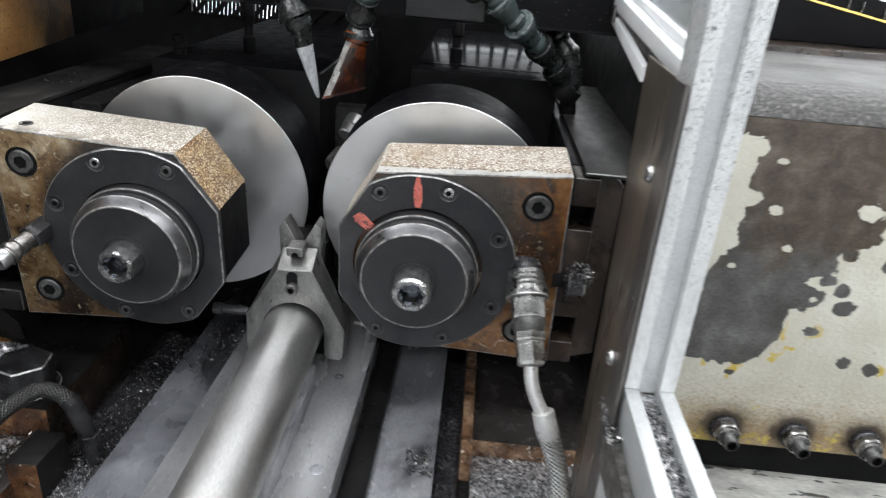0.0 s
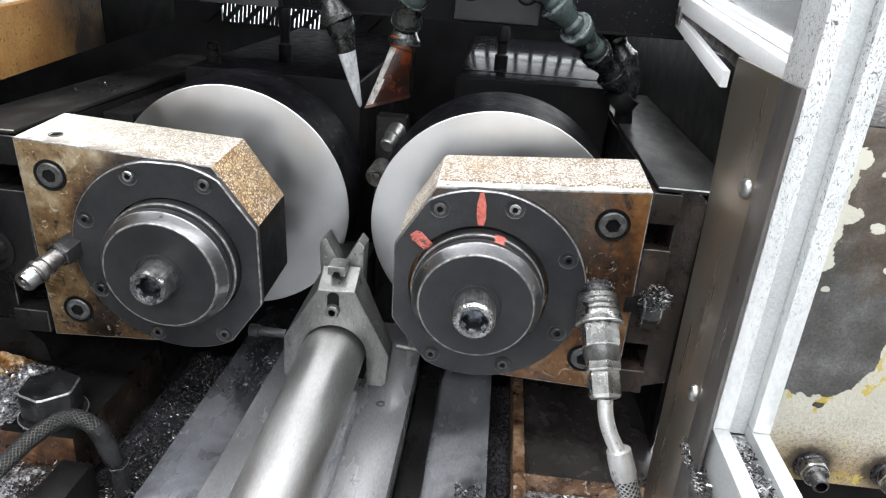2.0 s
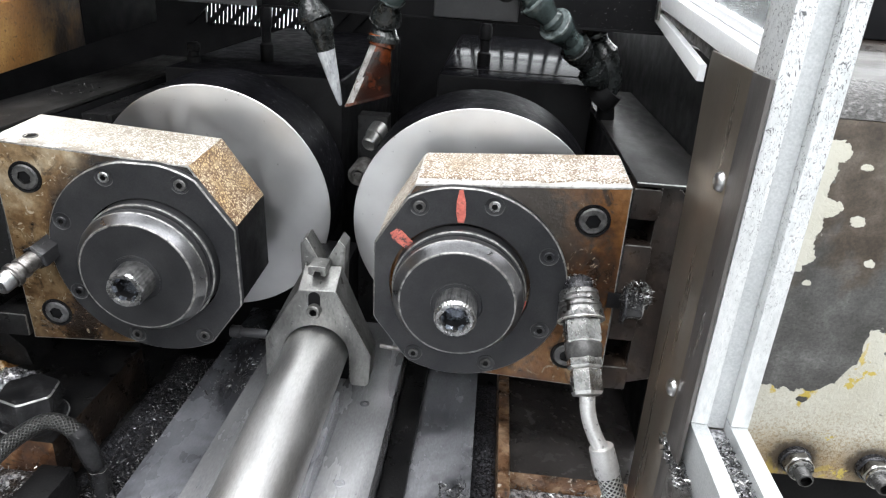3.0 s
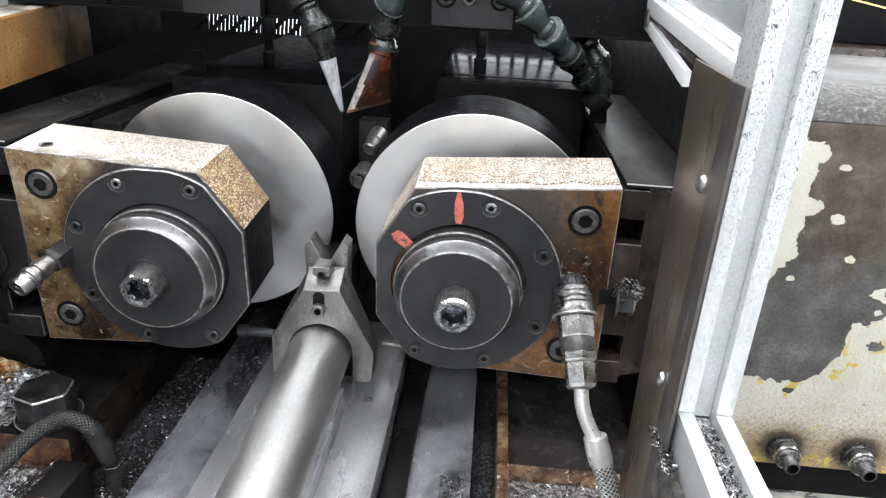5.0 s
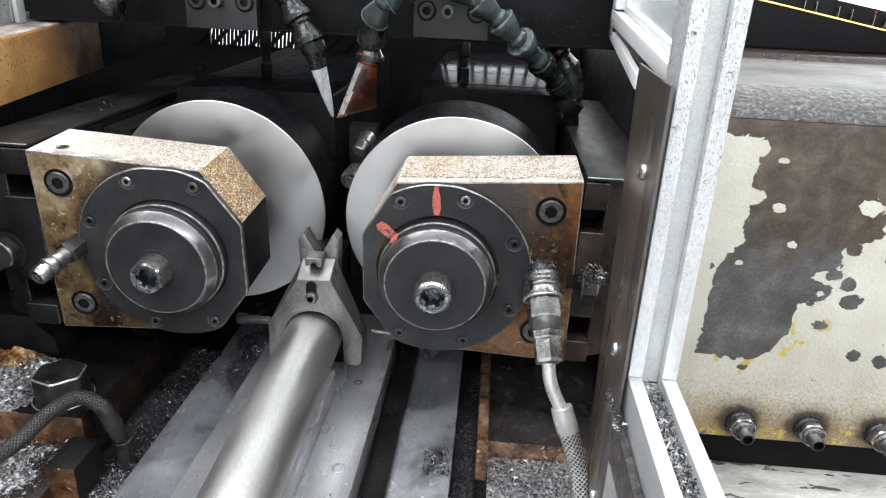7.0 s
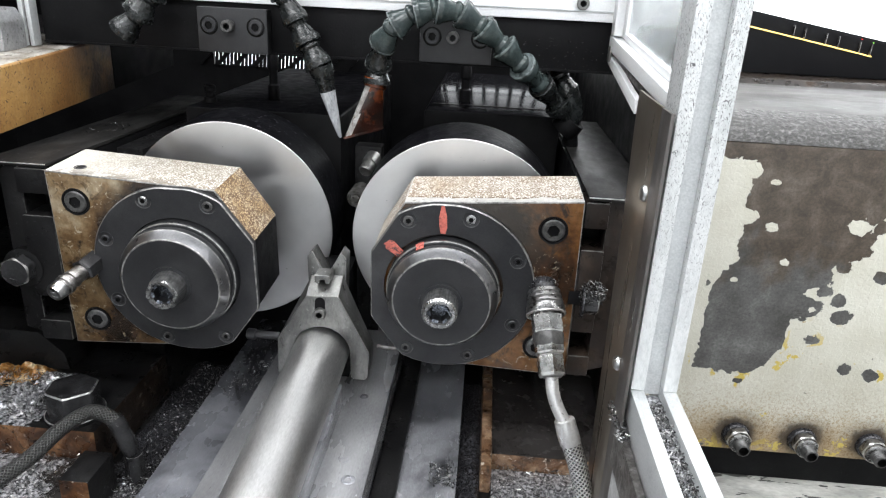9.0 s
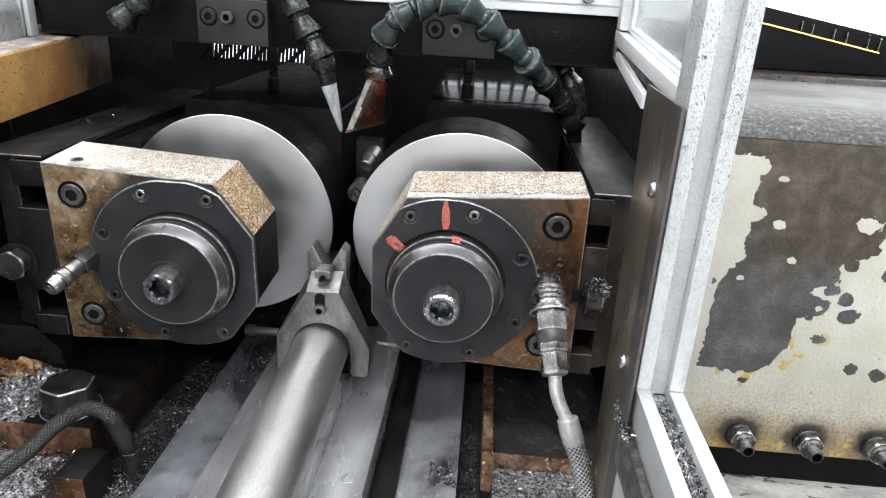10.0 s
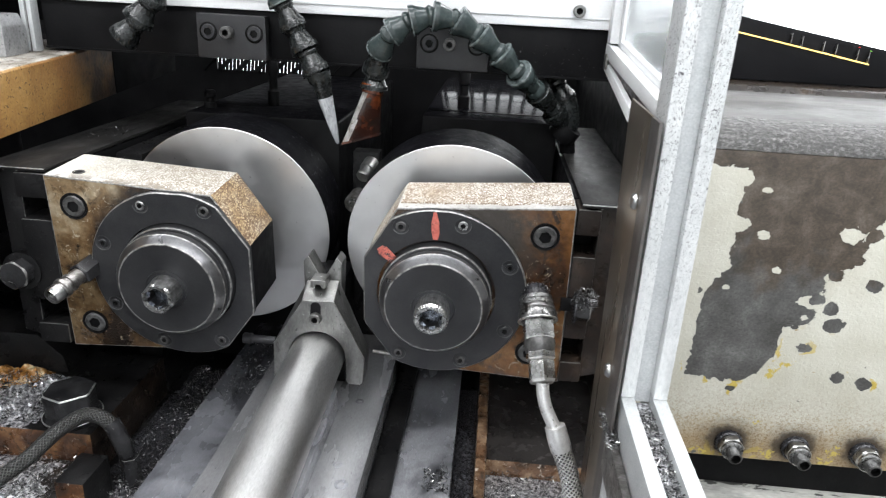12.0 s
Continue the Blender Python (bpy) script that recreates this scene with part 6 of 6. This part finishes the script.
part("pedestal_neck", bm, "pedestal_grey", ped)
screw("pedestal_screw", -0.3390, 0.4252, 0.3125, 0.0060, 0.003, "screw_dark", ped, "", 0.2, 28)
prof_bar = thing("corner_profile", (-0.323, 0.454, 0.3015), "narrow aluminium corner profile with slot", "aluminium profile")
part("flange", box(-0.3310, -0.3275, 0.4515, 0.460, 0.3018, 0.3377, 0.0006), "aluminium", prof_bar)
part("flange", box(-0.3257, -0.3225, 0.4515, 0.460, 0.3018, 0.3377, 0.0006), "aluminium", prof_bar)
part("slot", box(-0.3275, -0.3257, 0.4530, 0.459, 0.3018, 0.3377, 0.0002), "dirty_steel", prof_bar, "dark slot")

# ---- ledge, bolt and hose on the fixed side ----
led = thing("rusty_ledge", (-0.29, 0.34, 0.045), "rusty oil-soaked ledge with metal chips", "machine block")
part("ledge_body", box(-0.45, -0.2350, 0.3180, 0.42, 0.0455, 0.0800, 0.002), ["rust", "black_oil", "worn_edge", "bracket_oil"], led, "", lambda n, c: 1 if n.z > 0.9 else (2 if 0.3 < n.z < 0.9 else (3 if n.x > 0.6 else 0)))
part("ledge_step", box(-0.45, -0.2350, 0.2500, 0.3170, 0.0455, 0.0600, 0.002), ["rust", "tray_top"], led, "", lambda n, c: 1 if n.z > 0.8 else 0)
part("stop_block", box(-0.2370, -0.2190, 0.2810, 0.3095, 0.0455, 0.0730, 0.0012), ["rust", "black_oil", "worn_edge"], led, "small dark stop block", lambda n, c: 1 if n.z > 0.95 or n.x > 0.8 else (2 if 0.3 < n.z < 0.95 else 0))
part("rear_wall", box(-0.255, -0.2360, 0.4205, 0.62, 0.0455, 0.2400, 0.001), "black_oil", led, "dark oily wall")
part("front_web", prism([(-0.45, 0.0805), (-0.290, 0.0805), (-0.293, 0.094), (-0.310, 0.110), (-0.45, 0.110)], 0.385, 0.42, 0.001), "black_oil", led, "dark oily web")
bolt = thing("hexagon_bolt", (-0.257, 0.336, 0.08), "large black oily hexagon bolt on the ledge", "bolt")
# the bolt's pale chamfers paint its bright edge highlights
part("washer", stack([[(-0.257 + r * math.sin(a * math.tau / 32), 0.336 + r * math.cos(a * math.tau / 32), z) for a in range(32)] for r, z in ((0.0185, 0.0800), (0.0185, 0.0825), (0.0178, 0.0830))]), ["bolt_black", "edge_bright"], bolt, "", lambda n, c: 1 if 0.2 < n.z < 0.95 else 0)


def upright_hex(cx, cy, r, z0, z1, turn):
    def lp(k, z, sides):
        return [(p[0] + cx, p[2] + cy, z) for p in ring(0, 0, 0, k, 36, sides, turn)]
    return stack([lp(r, z0, 6), lp(r, z1 - 0.0011, 6), lp(r * 0.955, z1 - 0.0001, 6), lp(r * 0.93, z1, 6)])


part("bolt_head", upright_hex(-0.257, 0.336, 0.0165, 0.0830, 0.1010, 0.82), ["bolt_black", "edge_bright"], bolt, "", lambda n, c: 1 if 0.3 < n.z < 0.95 else 0)
solid("braided_hose", tube([(-0.33, 0.20, 0.075), (-0.275, 0.245, 0.080), (-0.2520, 0.275, 0.0880), (-0.2430, 0.299, 0.0950), (-0.2340, 0.3120, 0.0985), (-0.2250, 0.3145, 0.0975), (-0.2170, 0.3150, 0.0910), (-0.2135, 0.3150, 0.0820)], 0.0046, 20), "braid_dark", "dark braided hose bending down into the bed", "hose")
hf = thing("hose_fitting", (-0.209, 0.315, 0.0452), "black oily hose end fitting in the bed", "hose fitting")
part("ferrule", tube([(-0.2185, 0.3150, 0.0935), (-0.2160, 0.3150, 0.0890), (-0.2120, 0.3150, 0.0770), (-0.2100, 0.3150, 0.0690)], [0.0054, 0.0055, 0.0055, 0.0046], 20), "bolt_black", hf)
part("nut", upright_hex(-0.2090, 0.3150, 0.0062, 0.0452, 0.0690, 0.1), ["bolt_black", "worn_edge"], hf, "", lambda n, c: 1 if 0.3 < n.z < 0.95 else 0)

# ---- rear guard with its grille, hood side, added light-blocking roof ----
rear = thing("rear_guard", (-0.12, 0.80, 0.30), "black rear guard panel with barred openings", "guard panel", "", "structure")
part("panel", box(-0.60, -0.333, 0.80, 0.805, 0.02, 0.60, 0), "black_matt", rear)
part("panel", box(-0.333, -0.210, 0.80, 0.805, 0.02, 0.2550, 0), "black_matt", rear)
part("panel", box(-0.333, -0.210, 0.80, 0.805, 0.310, 0.60, 0), "black_matt", rear)
part("panel", box(-0.210, -0.06, 0.80, 0.805, 0.02, 0.60, 0), "black_matt", rear)
part("panel", box(-0.06, 0.075, 0.80, 0.805, 0.02, 0.285, 0), "black_matt", rear)
part("panel", box(-0.06, 0.075, 0.80, 0.805, 0.370, 0.60, 0), "black_matt", rear)
part("panel", box(0.075, 0.30, 0.80, 0.805, 0.02, 0.310, 0), "black_matt", rear)
for i in range(27):
    x = -0.331 + i * 0.0045
    part("bar", prism([(x, 0.2552), (x + 0.0034, 0.2552), (x + 0.0084, 0.3098), (x + 0.005, 0.3098)], 0.798, 0.800, 0), "black_matt", rear)
for i in range(9):
    x = -0.36 + i * 0.022
    part("brace", prism([(x + 0.006, 0.255), (x + 0.013, 0.255), (x + 0.063, 0.305), (x + 0.056, 0.305)], 0.7955, 0.7978, 0), "black_matt", rear)
for i in range(8):
    x = -0.058 + i * 0.0165
    part("bar", box(x, x + 0.005, 0.798, 0.800, 0.2852, 0.3698, 0), "black_matt", rear)
part("cross_bar", box(-0.06, 0.075, 0.7955, 0.798, 0.300, 0.306, 0), "black_matt", rear)
solid("hood_side", box(-0.606, -0.601, 0.10, 0.806, 0.02, 0.606, 0), "black_matt", "black enclosure side sheet", "hood", "structure")
# added out of view to block the lamps above the rear part
solid("light_blocking_roof", box(-0.606, 0.105, 0.482, 0.806, 0.607, 0.612, 0), "black_matt", "unseen black sheet added to keep light off the rear", "hood", "structure")
solid("inner_side", box(0.1005, 0.1035, 0.40, 0.796, 0.05, 0.30, 0), "black_matt", "black oily inner side sheet", "guard panel", "structure")


# ---- what moves ----
TURNS = [(0, -215), (0.5, -172), (1.0, -122), (1.4, -70), (1.6, -40), (1.8, -11), (2.0, 15), (2.2, 42), (2.4, 64), (2.7, 85), (3.0, 97), (3.2, 104), (3.6, 125), (4.0, 157), (4.4, 192), (4.8, 225),
         (5.0, 238), (5.4, 255), (5.8, 281), (6.0, 293), (6.2, 301), (6.4, 304), (6.8, 309), (7.2, 318), (8.0, 327), (8.8, 333), (9.2, 337), (9.5, 346), (9.8, 359), (10.0, 369), (10.2, 386),
         (10.5, 408), (10.7, 426), (10.9, 441), (11.2, 458), (11.6, 472), (12.0, 482)]


SHIFTS = [(0, -0.0045), (0.5, -0.0045), (1.0, -0.0045), (1.5, -0.0045), (1.65, -0.0038), (1.8, -0.0024), (1.95, -0.0010), (2.1, -0.0006), (2.5, -0.0003), (3.0, -0.0002), (5.0, -0.0002), (6.0, 0.0), (7.0, 0.0), (9.0, -0.0004), (10.0, -0.0005), (10.5, -0.0011), (12.0, -0.0014)]


def between(rows, t):
    return float(np.interp(t, [r[0] for r in rows], [r[1] for r in rows]))


def slide(ob, base):
    walk(ob, [(t, pose(dx, 0, 0) @ base) for t, dx in SHIFTS])


def motions():
    for ob in (br_r, cpl, cast):
        slide(ob, Matrix.Translation(ob.location))
    slide(head_right, TILT @ Matrix.Translation(head_right.location))
    times = sorted({t for t, _ in TURNS} | {t for t, _ in SHIFTS})
    for ob, moves, lag in ((cap_left, 0, -300), (die_left, 0, -300), (cap_right, 1, 0), (die_right, 1, 0)):
        base = TILT @ Matrix.Translation(ob.location)
        walk(ob, [(t, pose(moves * between(SHIFTS, t), 0, 0) @ base @ pose(0, 0, 0, 0, between(TURNS, t) + lag)) for t in times])


motions()
